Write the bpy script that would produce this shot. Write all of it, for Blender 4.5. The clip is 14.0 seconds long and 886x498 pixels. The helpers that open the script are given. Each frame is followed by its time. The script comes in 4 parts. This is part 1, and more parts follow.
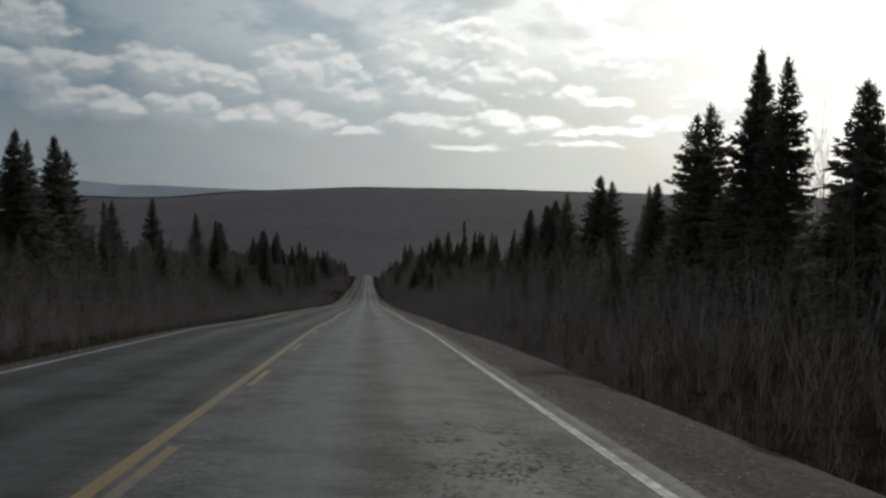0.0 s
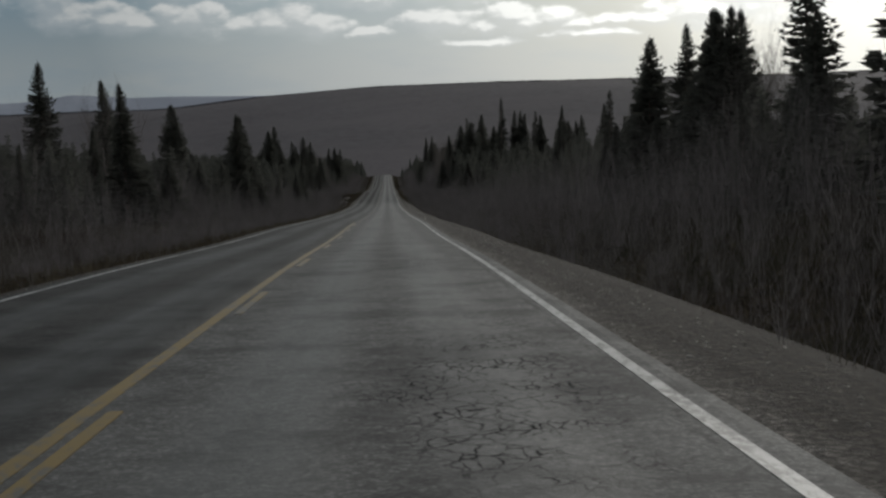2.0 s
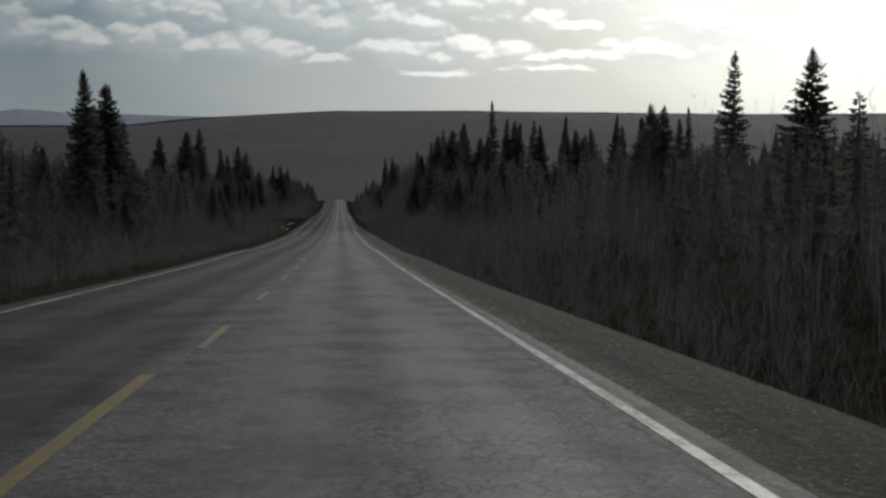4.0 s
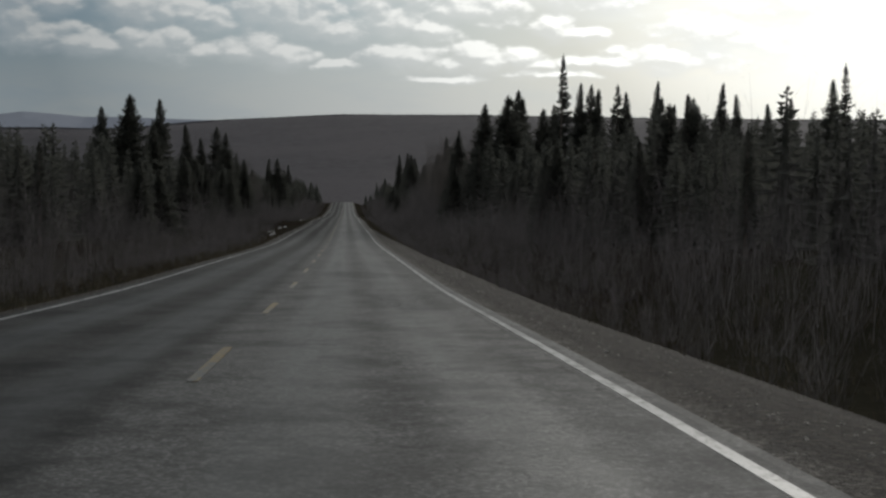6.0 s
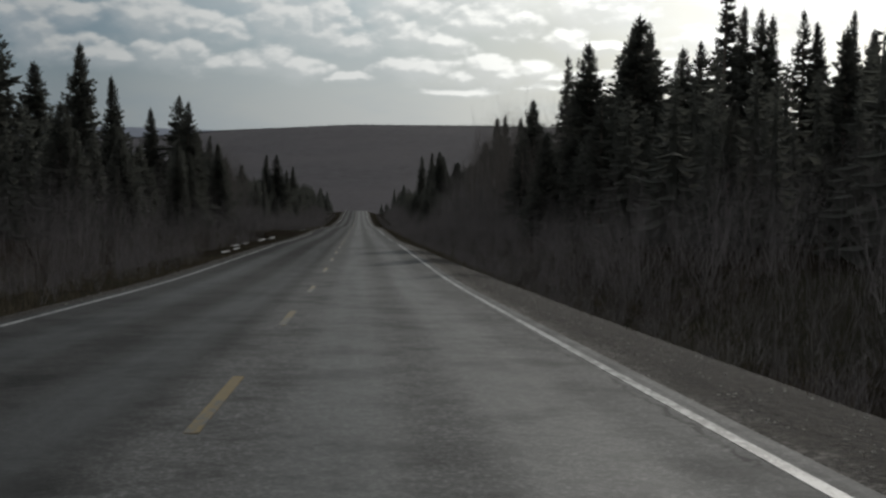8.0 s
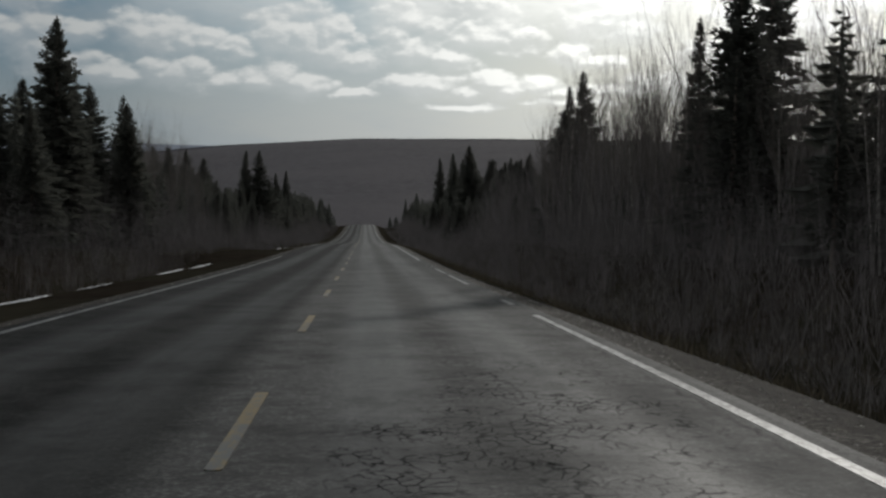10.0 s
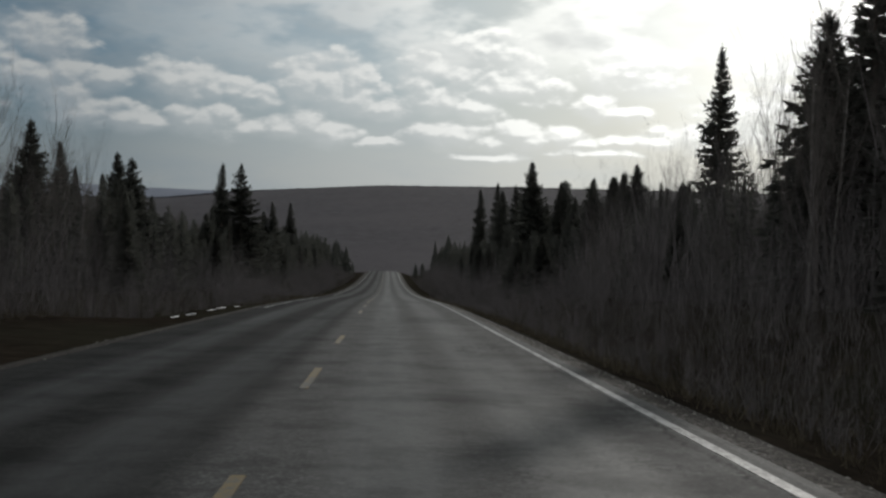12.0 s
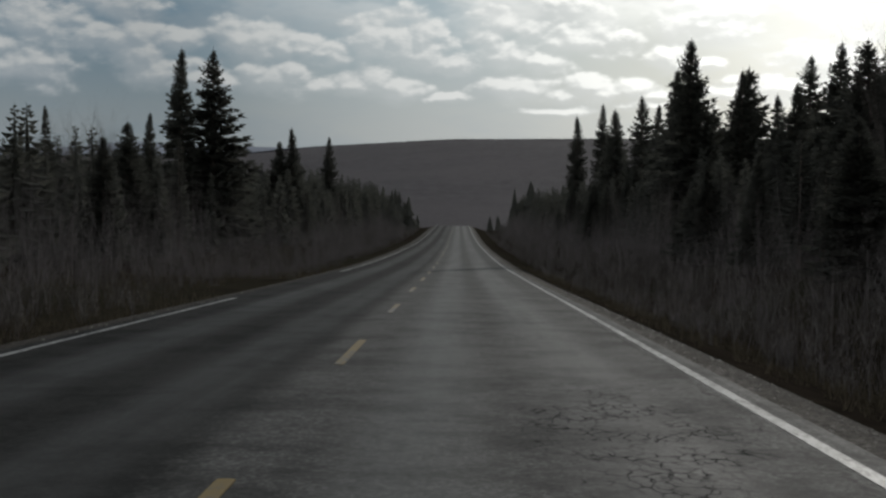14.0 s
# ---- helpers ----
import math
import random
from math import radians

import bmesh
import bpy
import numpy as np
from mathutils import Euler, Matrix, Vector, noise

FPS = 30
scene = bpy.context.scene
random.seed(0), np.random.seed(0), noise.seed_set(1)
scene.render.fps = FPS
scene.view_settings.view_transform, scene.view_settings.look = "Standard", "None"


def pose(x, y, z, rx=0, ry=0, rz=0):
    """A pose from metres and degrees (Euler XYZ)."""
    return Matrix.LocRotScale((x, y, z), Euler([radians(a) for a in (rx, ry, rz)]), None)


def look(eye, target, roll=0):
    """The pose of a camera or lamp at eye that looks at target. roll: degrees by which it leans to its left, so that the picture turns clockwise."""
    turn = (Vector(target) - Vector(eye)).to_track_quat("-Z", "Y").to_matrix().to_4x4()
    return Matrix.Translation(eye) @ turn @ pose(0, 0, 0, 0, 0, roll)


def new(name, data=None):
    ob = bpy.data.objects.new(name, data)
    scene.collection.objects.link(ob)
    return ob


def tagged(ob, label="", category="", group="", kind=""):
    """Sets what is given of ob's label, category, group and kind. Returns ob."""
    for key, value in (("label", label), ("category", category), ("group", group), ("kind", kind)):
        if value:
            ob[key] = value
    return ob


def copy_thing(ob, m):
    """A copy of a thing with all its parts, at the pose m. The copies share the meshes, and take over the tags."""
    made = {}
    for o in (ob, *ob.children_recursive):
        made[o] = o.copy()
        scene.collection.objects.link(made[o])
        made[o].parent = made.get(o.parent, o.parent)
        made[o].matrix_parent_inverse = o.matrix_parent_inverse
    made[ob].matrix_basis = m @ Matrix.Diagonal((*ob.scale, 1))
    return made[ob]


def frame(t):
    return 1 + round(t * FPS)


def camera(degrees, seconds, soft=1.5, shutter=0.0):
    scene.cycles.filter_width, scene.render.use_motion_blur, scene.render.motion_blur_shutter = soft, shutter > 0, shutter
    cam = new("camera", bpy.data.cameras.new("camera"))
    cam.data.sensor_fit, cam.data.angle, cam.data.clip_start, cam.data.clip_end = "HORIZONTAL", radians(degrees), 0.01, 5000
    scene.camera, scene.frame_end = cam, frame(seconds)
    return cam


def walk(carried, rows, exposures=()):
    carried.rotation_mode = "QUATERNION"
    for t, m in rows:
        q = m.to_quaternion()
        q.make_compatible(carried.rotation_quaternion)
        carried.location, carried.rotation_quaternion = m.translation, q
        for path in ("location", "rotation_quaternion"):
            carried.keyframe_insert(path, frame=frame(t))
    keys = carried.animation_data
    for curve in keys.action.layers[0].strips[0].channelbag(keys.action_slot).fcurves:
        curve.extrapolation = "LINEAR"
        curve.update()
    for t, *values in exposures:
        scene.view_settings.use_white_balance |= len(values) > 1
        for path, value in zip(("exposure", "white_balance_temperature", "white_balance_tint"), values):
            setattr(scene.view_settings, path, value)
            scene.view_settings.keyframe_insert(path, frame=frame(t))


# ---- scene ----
# ============ the road's long profile (metres of height, every 20 m from 20 m behind the start) ============
PROFILE = [3.52, 2.05, 0.59, -0.84, -2.53, -4.01, -5.69, -7.20, -8.85, -10.49, -11.98, -13.65, -15.06,
           -16.49, -17.86, -18.97, -20.07, -21.27, -22.42, -23.47, -24.50, -25.57, -26.79, -28.03,
           -29.21, -30.25, -31.22, -32.14, -32.99, -33.76, -34.45, -35.08, -35.66, -36.25, -36.87, -37.56]
S_FINE = np.arange(-80.0, 6000.0, 1.0)
_raw = np.interp(S_FINE, -20.0 + 20.0 * np.arange(len(PROFILE)), PROFILE)
_raw = np.where(S_FINE < -20, 3.52 - 0.07 * (S_FINE + 20), _raw)
_raw = np.where(S_FINE > 680, -37.56 - 0.085 * np.minimum(S_FINE - 680, 700), _raw)
_k = np.ones(13) / 13.0
Z_FINE = _raw.copy()
Z_FINE[6:-6] = np.convolve(_raw, _k, mode="valid")


def road_z(s):
    return float(np.interp(s, S_FINE, Z_FINE))


# ============ camera ============
EYE = 1.295
cam = camera(40.17, 14.0, soft=2.6)
PATH = [
    # seconds, metres right of the centre line, metres along the road, yaw, pitch, roll
    (0.0, 1.51, 0.00, -3.49, -2.13, -1.26),
    (0.5, 1.53, 14.50, -4.72, -3.47, -1.38),
    (1.0, 1.52, 28.89, -3.71, -3.23, -0.02),
    (1.5, 1.61, 43.22, -4.17, -5.09, -0.31),
    (2.0, 1.75, 57.51, -2.76, -6.95, 1.91),
    (2.5, 1.64, 72.00, -3.23, -4.83, 0.26),
    (2.7, 1.54, 77.83, -3.98, -6.05, -0.95),
    (3.4, 1.50, 98.10, -4.40, -5.50, -0.35),
    (4.1, 1.46, 118.40, -5.00, -5.60, -0.30),
    (4.8, 1.40, 138.54, -5.84, -5.81, -0.70),
    (5.0, 1.33, 144.22, -4.98, -5.62, 0.15),
    (5.5, 1.24, 158.21, -5.33, -5.23, -0.60),
    (6.0, 1.28, 172.12, -4.54, -5.29, -0.52),
    (6.5, 1.12, 186.03, -4.89, -5.03, -0.92),
    (7.0, 1.09, 200.04, -3.85, -4.67, -0.32),
    (7.5, 1.15, 214.25, -4.27, -4.69, -0.37),
    (7.7, 1.11, 219.95, -3.87, -4.78, -0.90),
    (8.4, 1.04, 240.00, -4.00, -4.50, -0.40),
    (9.1, 0.97, 260.10, -4.00, -4.10, -0.10),
    (9.8, 0.90, 280.13, -4.15, -3.19, 2.03),
    (10.0, 0.80, 285.83, -3.68, -3.98, -0.38),
    (10.5, 0.83, 300.02, -2.63, -3.56, 0.50),
    (11.0, 0.76, 314.03, -2.85, -4.38, -0.97),
    (11.5, 0.87, 327.88, -3.72, -4.16, -1.99),
    (12.0, 0.92, 341.64, -2.57, -1.67, -1.08),
    (12.5, 1.00, 355.43, -1.41, -3.43, -0.15),
    (13.0, 1.00, 369.24, -0.32, -4.40, 0.22),
    (13.5, 1.15, 383.20, -0.01, -4.06, 0.23),
    (14.0, 1.21, 397.07, 0.76, -3.82, -0.21),
]
walk(cam, [(t, pose(x, s, road_z(s) + EYE, 90 + pitch, roll, yaw)) for t, x, s, yaw, pitch, roll in PATH])

# ============ sky and sun ============
SUN_AZ, SUN_EL = 25.5, 17.0          # degrees right of the road, degrees up
scene.view_settings.exposure = 0.15


def build_sky():
    world = bpy.data.worlds.new("sky")
    scene.world = world
    world.use_nodes = True
    nt = world.node_tree
    nt.nodes.clear()
    N, L = nt.nodes.new, nt.links.new

    def math_node(op, a, b=None, clamp=False):
        n = N("ShaderNodeMath")
        n.operation, n.use_clamp = op, clamp
        for k, v in enumerate((a, b)):
            if v is None:
                continue
            if isinstance(v, (int, float)):
                n.inputs[k].default_value = v
            else:
                L(v, n.inputs[k])
        return n.outputs[0]

    def vec_node(op, a, b):
        n = N("ShaderNodeVectorMath")
        n.operation = op
        for k, v in enumerate((a, b)):
            if isinstance(v, (tuple, list)):
                n.inputs[k].default_value = v
            elif v is not None:
                L(v, n.inputs[k])
        return n

    def mixed(fac, a, b):
        n = N("ShaderNodeMix")
        n.data_type = "RGBA"
        for key, v in ((0, fac), (6, a), (7, b)):
            if isinstance(v, (tuple, list)):
                n.inputs[key].default_value = (*v, 1.0)
            elif isinstance(v, (int, float)):
                n.inputs[key].default_value = v
            else:
                L(v, n.inputs[key])
        return n.outputs[2]

    def ramp(v, lo, hi):
        n = N("ShaderNodeMapRange")
        n.interpolation_type = "SMOOTHSTEP"
        L(v, n.inputs[0])
        n.inputs[1].default_value, n.inputs[2].default_value = lo, hi
        return n.outputs[0]

    sky = N("ShaderNodeTexSky")
    sky.sky_type, sky.sun_disc = "NISHITA", False
    sky.sun_elevation, sky.sun_rotation = radians(SUN_EL), radians(SUN_AZ)
    sky.air_density, sky.dust_density, sky.ozone_density = 1.0, 0.7, 1.0

    way = N("ShaderNodeTexCoord").outputs["Generated"]
    xyz = N("ShaderNodeSeparateXYZ")
    L(way, xyz.inputs[0])
    az = math_node("MULTIPLY", math_node("ARCTAN2", xyz.outputs[0], xyz.outputs[1]), 57.2958)
    el = math_node("MULTIPLY", math_node("ARCSINE", xyz.outputs[2]), 57.2958)
    flat = N("ShaderNodeCombineXYZ")
    L(az, flat.inputs[0])
    L(el, flat.inputs[1])
    P = flat.outputs[0]

    def cloud_noise(scale, detail, rough, stretch):
        s = vec_node("MULTIPLY", P, stretch)
        n = N("ShaderNodeTexNoise")
        n.inputs["Scale"].default_value, n.inputs["Detail"].default_value, n.inputs["Roughness"].default_value = scale, detail, rough
        L(s.outputs[0], n.inputs["Vector"])
        return n

    warp = cloud_noise(0.75, 6.0, 0.60, (0.8, 1.6, 1.0))
    shift = vec_node("MULTIPLY", vec_node("SUBTRACT", warp.outputs["Color"], (0.5, 0.5, 0.5)).outputs[0], (0.9, 0.5, 0.0))
    Q = vec_node("ADD", P, shift.outputs[0]).outputs[0]
    # cumulus: azimuth, elevation, half width, half height, in degrees
    puffs = [(-16.77, 5.83, 1.2, 0.37), (-15.58, 5.53, 1.07, 0.4), (-14.61, 5.03, 1.02, 0.45), (-13.64, 4.47, 1.07, 0.35), (-12.4, 4.04, 1.2, 0.24), (-11.15, 3.91, 0.8, 0.16),
             (-14.75, 6.02, 0.75, 0.35), (-13.16, 5.78, 0.91, 0.24), (-15.48, 7.47, 1.12, 0.45), (-10.29, 5.79, 0.69, 0.43), (-9.28, 5.7, 1.02, 0.43), (-8.26, 5.61, 0.53, 0.27),
             (-7.23, 5.53, 0.59, 0.24), (-6.32, 5.27, 1.07, 0.21), (-9.52, 4.4, 0.64, 0.29), (-8.75, 4.1, 1.18, 0.29), (-7.91, 4.44, 0.48, 0.24), (-3.98, 5.9, 0.86, 0.48),
             (-2.79, 5.76, 0.94, 0.59), (-1.87, 5.94, 0.69, 0.53), (-1.54, 5.27, 0.91, 0.37), (-0.32, 4.91, 1.02, 0.24), (-6.29, 3.82, 0.75, 0.13), (-4.86, 3.86, 1.02, 0.21),
             (-3.95, 4.02, 0.8, 0.32), (-2.94, 3.76, 0.86, 0.27), (-0.63, 3.27, 0.75, 0.09), (1.58, 5.93, 0.64, 0.35), (2.44, 5.37, 0.86, 0.43), (3.86, 5.01, 0.96, 0.24),
             (2.22, 6.78, 0.86, 0.35), (3.16, 6.54, 0.75, 0.37), (4.52, 7.61, 1.39, 0.37), (5.83, 6.02, 1.55, 0.35), (7.16, 5.99, 0.86, 0.24), (9.81, 5.13, 0.64, 0.27),
             (10.82, 4.8, 0.91, 0.16), (2.16, 3.76, 1.02, 0.21), (3.28, 3.7, 1.12, 0.24), (4.56, 3.41, 1.28, 0.19), (6.01, 3.86, 0.69, 0.21), (6.9, 3.48, 0.75, 0.19),
             (8.14, 3.66, 0.67, 0.24), (9.02, 3.33, 0.75, 0.16), (10.78, 3.41, 1.02, 0.13), (12.47, 3.44, 1.07, 0.19), (9.61, 2.97, 1.6, 0.11), (4.85, 2.67, 1.07, 0.08),
             (11.34, 6.6, 1.34, 0.43), (-19.6, 4.6, 1.4, 0.4), (-18.9, 6.3, 1.7, 0.5), (-21.0, 5.4, 1.2, 0.3), (14.8, 3.7, 1.6, 0.3), (17.5, 4.6, 2.0, 0.6),
             (20.5, 6.4, 2.2, 0.8)]
    def billows(shift):
        n = N("ShaderNodeTexNoise")
        n.inputs["Scale"].default_value, n.inputs["Detail"].default_value, n.inputs["Roughness"].default_value = 0.72, 6.0, 0.50
        L(vec_node("MULTIPLY", vec_node("ADD", P, shift).outputs[0], (0.8, 1.5, 1.0)).outputs[0], n.inputs["Vector"])
        return math_node("MULTIPLY", math_node("SUBTRACT", n.outputs["Fac"], 0.5), 1.7)

    def heap(at, shift):
        """How deep a direction lies inside the nearest cumulus."""
        lump = None
        for a, e, ra, re in puffs:
            ra, re = 2.1 * ra, 3.2 * re
            d = vec_node("MULTIPLY", vec_node("SUBTRACT", at, (a, e, 0)).outputs[0], (1 / ra, 1 / re, 0))
            one = math_node("SUBTRACT", 1.0, vec_node("LENGTH", d.outputs[0], None).outputs["Value"])
            lump = one if lump is None else math_node("MAXIMUM", lump, one)
        return math_node("ADD", lump, billows(shift))

    body = heap(Q, (0.0, 0.0, 0.0))
    sunward = heap(vec_node("ADD", Q, (0.12, 0.26, 0.0)).outputs[0], (0.12, 0.26, 0.0))
    rim = ramp(math_node("SUBTRACT", body, sunward), -0.20, 0.40)
    below = math_node("MULTIPLY", ramp(body, -0.15, 0.85), 0.60)
    puff_mask = math_node("ADD", math_node("MULTIPLY", ramp(body, -0.06, 0.36), rim), math_node("MULTIPLY", below, math_node("SUBTRACT", 1.0, rim)), True)
    # thin high veil all over, brighter towards the sun
    sun = (math.sin(radians(SUN_AZ)) * math.cos(radians(SUN_EL)), math.cos(radians(SUN_AZ)) * math.cos(radians(SUN_EL)), math.sin(radians(SUN_EL)))
    dot = vec_node("DOT_PRODUCT", way, sun).outputs["Value"]
    span = N("ShaderNodeMapRange")
    L(dot, span.inputs[0])
    span.inputs[1].default_value, span.inputs[2].default_value = 0.4, 1.0

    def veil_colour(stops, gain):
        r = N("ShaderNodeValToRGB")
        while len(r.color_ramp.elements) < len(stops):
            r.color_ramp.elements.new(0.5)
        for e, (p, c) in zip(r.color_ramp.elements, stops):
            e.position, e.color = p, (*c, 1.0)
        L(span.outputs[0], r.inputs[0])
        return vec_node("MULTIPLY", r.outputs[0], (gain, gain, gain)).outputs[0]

    # stops at 0.0, the sky out of view, are raised as added fill light
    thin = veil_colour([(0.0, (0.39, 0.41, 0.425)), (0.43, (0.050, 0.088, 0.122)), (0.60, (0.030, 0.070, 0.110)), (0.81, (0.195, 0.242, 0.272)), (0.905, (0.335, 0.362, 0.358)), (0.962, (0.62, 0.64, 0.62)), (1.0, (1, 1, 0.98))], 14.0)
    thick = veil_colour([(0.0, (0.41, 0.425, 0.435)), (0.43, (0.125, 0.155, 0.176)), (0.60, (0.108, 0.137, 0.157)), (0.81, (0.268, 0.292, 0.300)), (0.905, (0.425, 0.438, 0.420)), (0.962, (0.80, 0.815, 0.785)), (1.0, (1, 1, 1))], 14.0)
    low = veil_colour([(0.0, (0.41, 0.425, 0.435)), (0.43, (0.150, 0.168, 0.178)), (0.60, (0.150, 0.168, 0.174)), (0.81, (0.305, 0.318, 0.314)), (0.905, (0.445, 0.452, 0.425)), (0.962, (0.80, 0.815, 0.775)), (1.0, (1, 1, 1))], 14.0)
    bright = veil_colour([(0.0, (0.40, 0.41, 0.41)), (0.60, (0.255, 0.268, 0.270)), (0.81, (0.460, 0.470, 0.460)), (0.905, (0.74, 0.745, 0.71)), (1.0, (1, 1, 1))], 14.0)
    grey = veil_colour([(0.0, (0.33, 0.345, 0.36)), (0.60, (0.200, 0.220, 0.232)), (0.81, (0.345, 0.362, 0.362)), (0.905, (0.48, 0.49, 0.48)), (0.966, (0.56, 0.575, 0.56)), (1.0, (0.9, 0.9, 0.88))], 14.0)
    streaks = cloud_noise(0.20, 6.0, 0.62, (0.55, 2.0, 1.0)).outputs["Fac"]
    deck = cloud_noise(0.24, 4.0, 0.52, (0.7, 1.6, 1.0)).outputs["Fac"]
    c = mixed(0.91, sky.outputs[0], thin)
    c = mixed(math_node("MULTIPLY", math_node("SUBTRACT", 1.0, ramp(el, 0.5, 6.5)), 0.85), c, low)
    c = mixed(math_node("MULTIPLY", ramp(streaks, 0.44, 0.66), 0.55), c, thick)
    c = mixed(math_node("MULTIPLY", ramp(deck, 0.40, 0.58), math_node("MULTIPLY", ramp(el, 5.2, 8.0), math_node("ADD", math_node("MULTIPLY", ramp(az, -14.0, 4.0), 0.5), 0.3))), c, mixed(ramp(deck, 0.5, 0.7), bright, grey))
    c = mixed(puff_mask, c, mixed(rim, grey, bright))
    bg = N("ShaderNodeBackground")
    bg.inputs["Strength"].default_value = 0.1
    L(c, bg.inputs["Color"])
    out = N("ShaderNodeOutputWorld")
    L(bg.outputs[0], out.inputs[0])
    world.cycles.sampling_method = "MANUAL"
    world.cycles.sample_map_resolution = 512


build_sky()
sun_lamp = new("sun", bpy.data.lights.new("sun", "SUN"))
sun_lamp.data.energy, sun_lamp.data.angle, sun_lamp.data.color = 1.3, radians(1.0), (1.0, 0.965, 0.90)
sun_lamp.matrix_world = look((0, 0, 0), (-math.sin(radians(SUN_AZ)) * math.cos(radians(SUN_EL)),
                                         -math.cos(radians(SUN_AZ)) * math.cos(radians(SUN_EL)), -math.sin(radians(SUN_EL))))


# ============ materials ============
def material(name, rough=0.8, spec=0.3):
    m = bpy.data.materials.new(name)
    m.use_nodes = True
    b = m.node_tree.nodes["Principled BSDF"]
    b.inputs["Roughness"].default_value = rough
    b.inputs["Specular IOR Level"].default_value = spec
    return m, m.node_tree, b


def noise_tex(nt, scale, detail=4.0, rough=0.6, coord="Object", stretch=(1, 1, 1)):
    tc = nt.nodes.new("ShaderNodeTexCoord")
    mp = nt.nodes.new("ShaderNodeMapping")
    mp.inputs["Scale"].default_value = stretch
    n = nt.nodes.new("ShaderNodeTexNoise")
    n.inputs["Scale"].default_value, n.inputs["Detail"].default_value, n.inputs["Roughness"].default_value = scale, detail, rough
    nt.links.new(tc.outputs[coord], mp.inputs["Vector"])
    nt.links.new(mp.outputs[0], n.inputs["Vector"])
    return n.outputs["Fac"]


def ramp_col(nt, fac, stops):
    r = nt.nodes.new("ShaderNodeValToRGB")
    while len(r.color_ramp.elements) < len(stops):
        r.color_ramp.elements.new(0.5)
    for e, (p, c) in zip(r.color_ramp.elements, stops):
        e.position, e.color = p, (*c, 1.0)
    nt.links.new(fac, r.inputs[0])
    return r.outputs[0]


def mix_col(nt, fac, a, b, mode="MIX"):
    n = nt.nodes.new("ShaderNodeMix")
    n.data_type, n.blend_type = "RGBA", mode
    for key, v in ((0, fac), (6, a), (7, b)):
        if isinstance(v, (tuple, list)):
            n.inputs[key].default_value = (*v, 1.0)
        elif isinstance(v, (int, float)):
            n.inputs[key].default_value = v
        else:
            nt.links.new(v, n.inputs[key])
    return n.outputs[2]


def calc(nt, op, a, b=0.0, clamp=False):
    n = nt.nodes.new("ShaderNodeMath")
    n.operation, n.use_clamp = op, clamp
    for k, v in enumerate((a, b)):
        if isinstance(v, (int, float)):
            n.inputs[k].default_value = v
        else:
            nt.links.new(v, n.inputs[k])
    return n.outputs[0]


def soft_step(nt, v, lo, hi):
    n = nt.nodes.new("ShaderNodeMapRange")
    n.interpolation_type = "SMOOTHSTEP"
    nt.links.new(v, n.inputs[0])
    n.inputs[1].default_value, n.inputs[2].default_value = lo, hi
    return n.outputs[0]


def relief(nt, bsdf, height, strength, distance):
    b = nt.nodes.new("ShaderNodeBump")
    b.inputs["Strength"].default_value, b.inputs["Distance"].default_value = strength, distance
    nt.links.new(height, b.inputs["Height"])
    nt.links.new(b.outputs[0], bsdf.inputs["Normal"])


def object_x(nt):
    tc = nt.nodes.new("ShaderNodeTexCoord")
    s = nt.nodes.new("ShaderNodeSeparateXYZ")
    nt.links.new(tc.outputs["Object"], s.inputs[0])
    return s.outputs[0]


def band(nt, x, centre, half):
    """1 on a strip along the road, falling off softly."""
    d = calc(nt, "ABSOLUTE", calc(nt, "SUBTRACT", x, centre))
    return calc(nt, "SUBTRACT", 1.0, soft_step(nt, d, half * 0.4, half * 1.6))


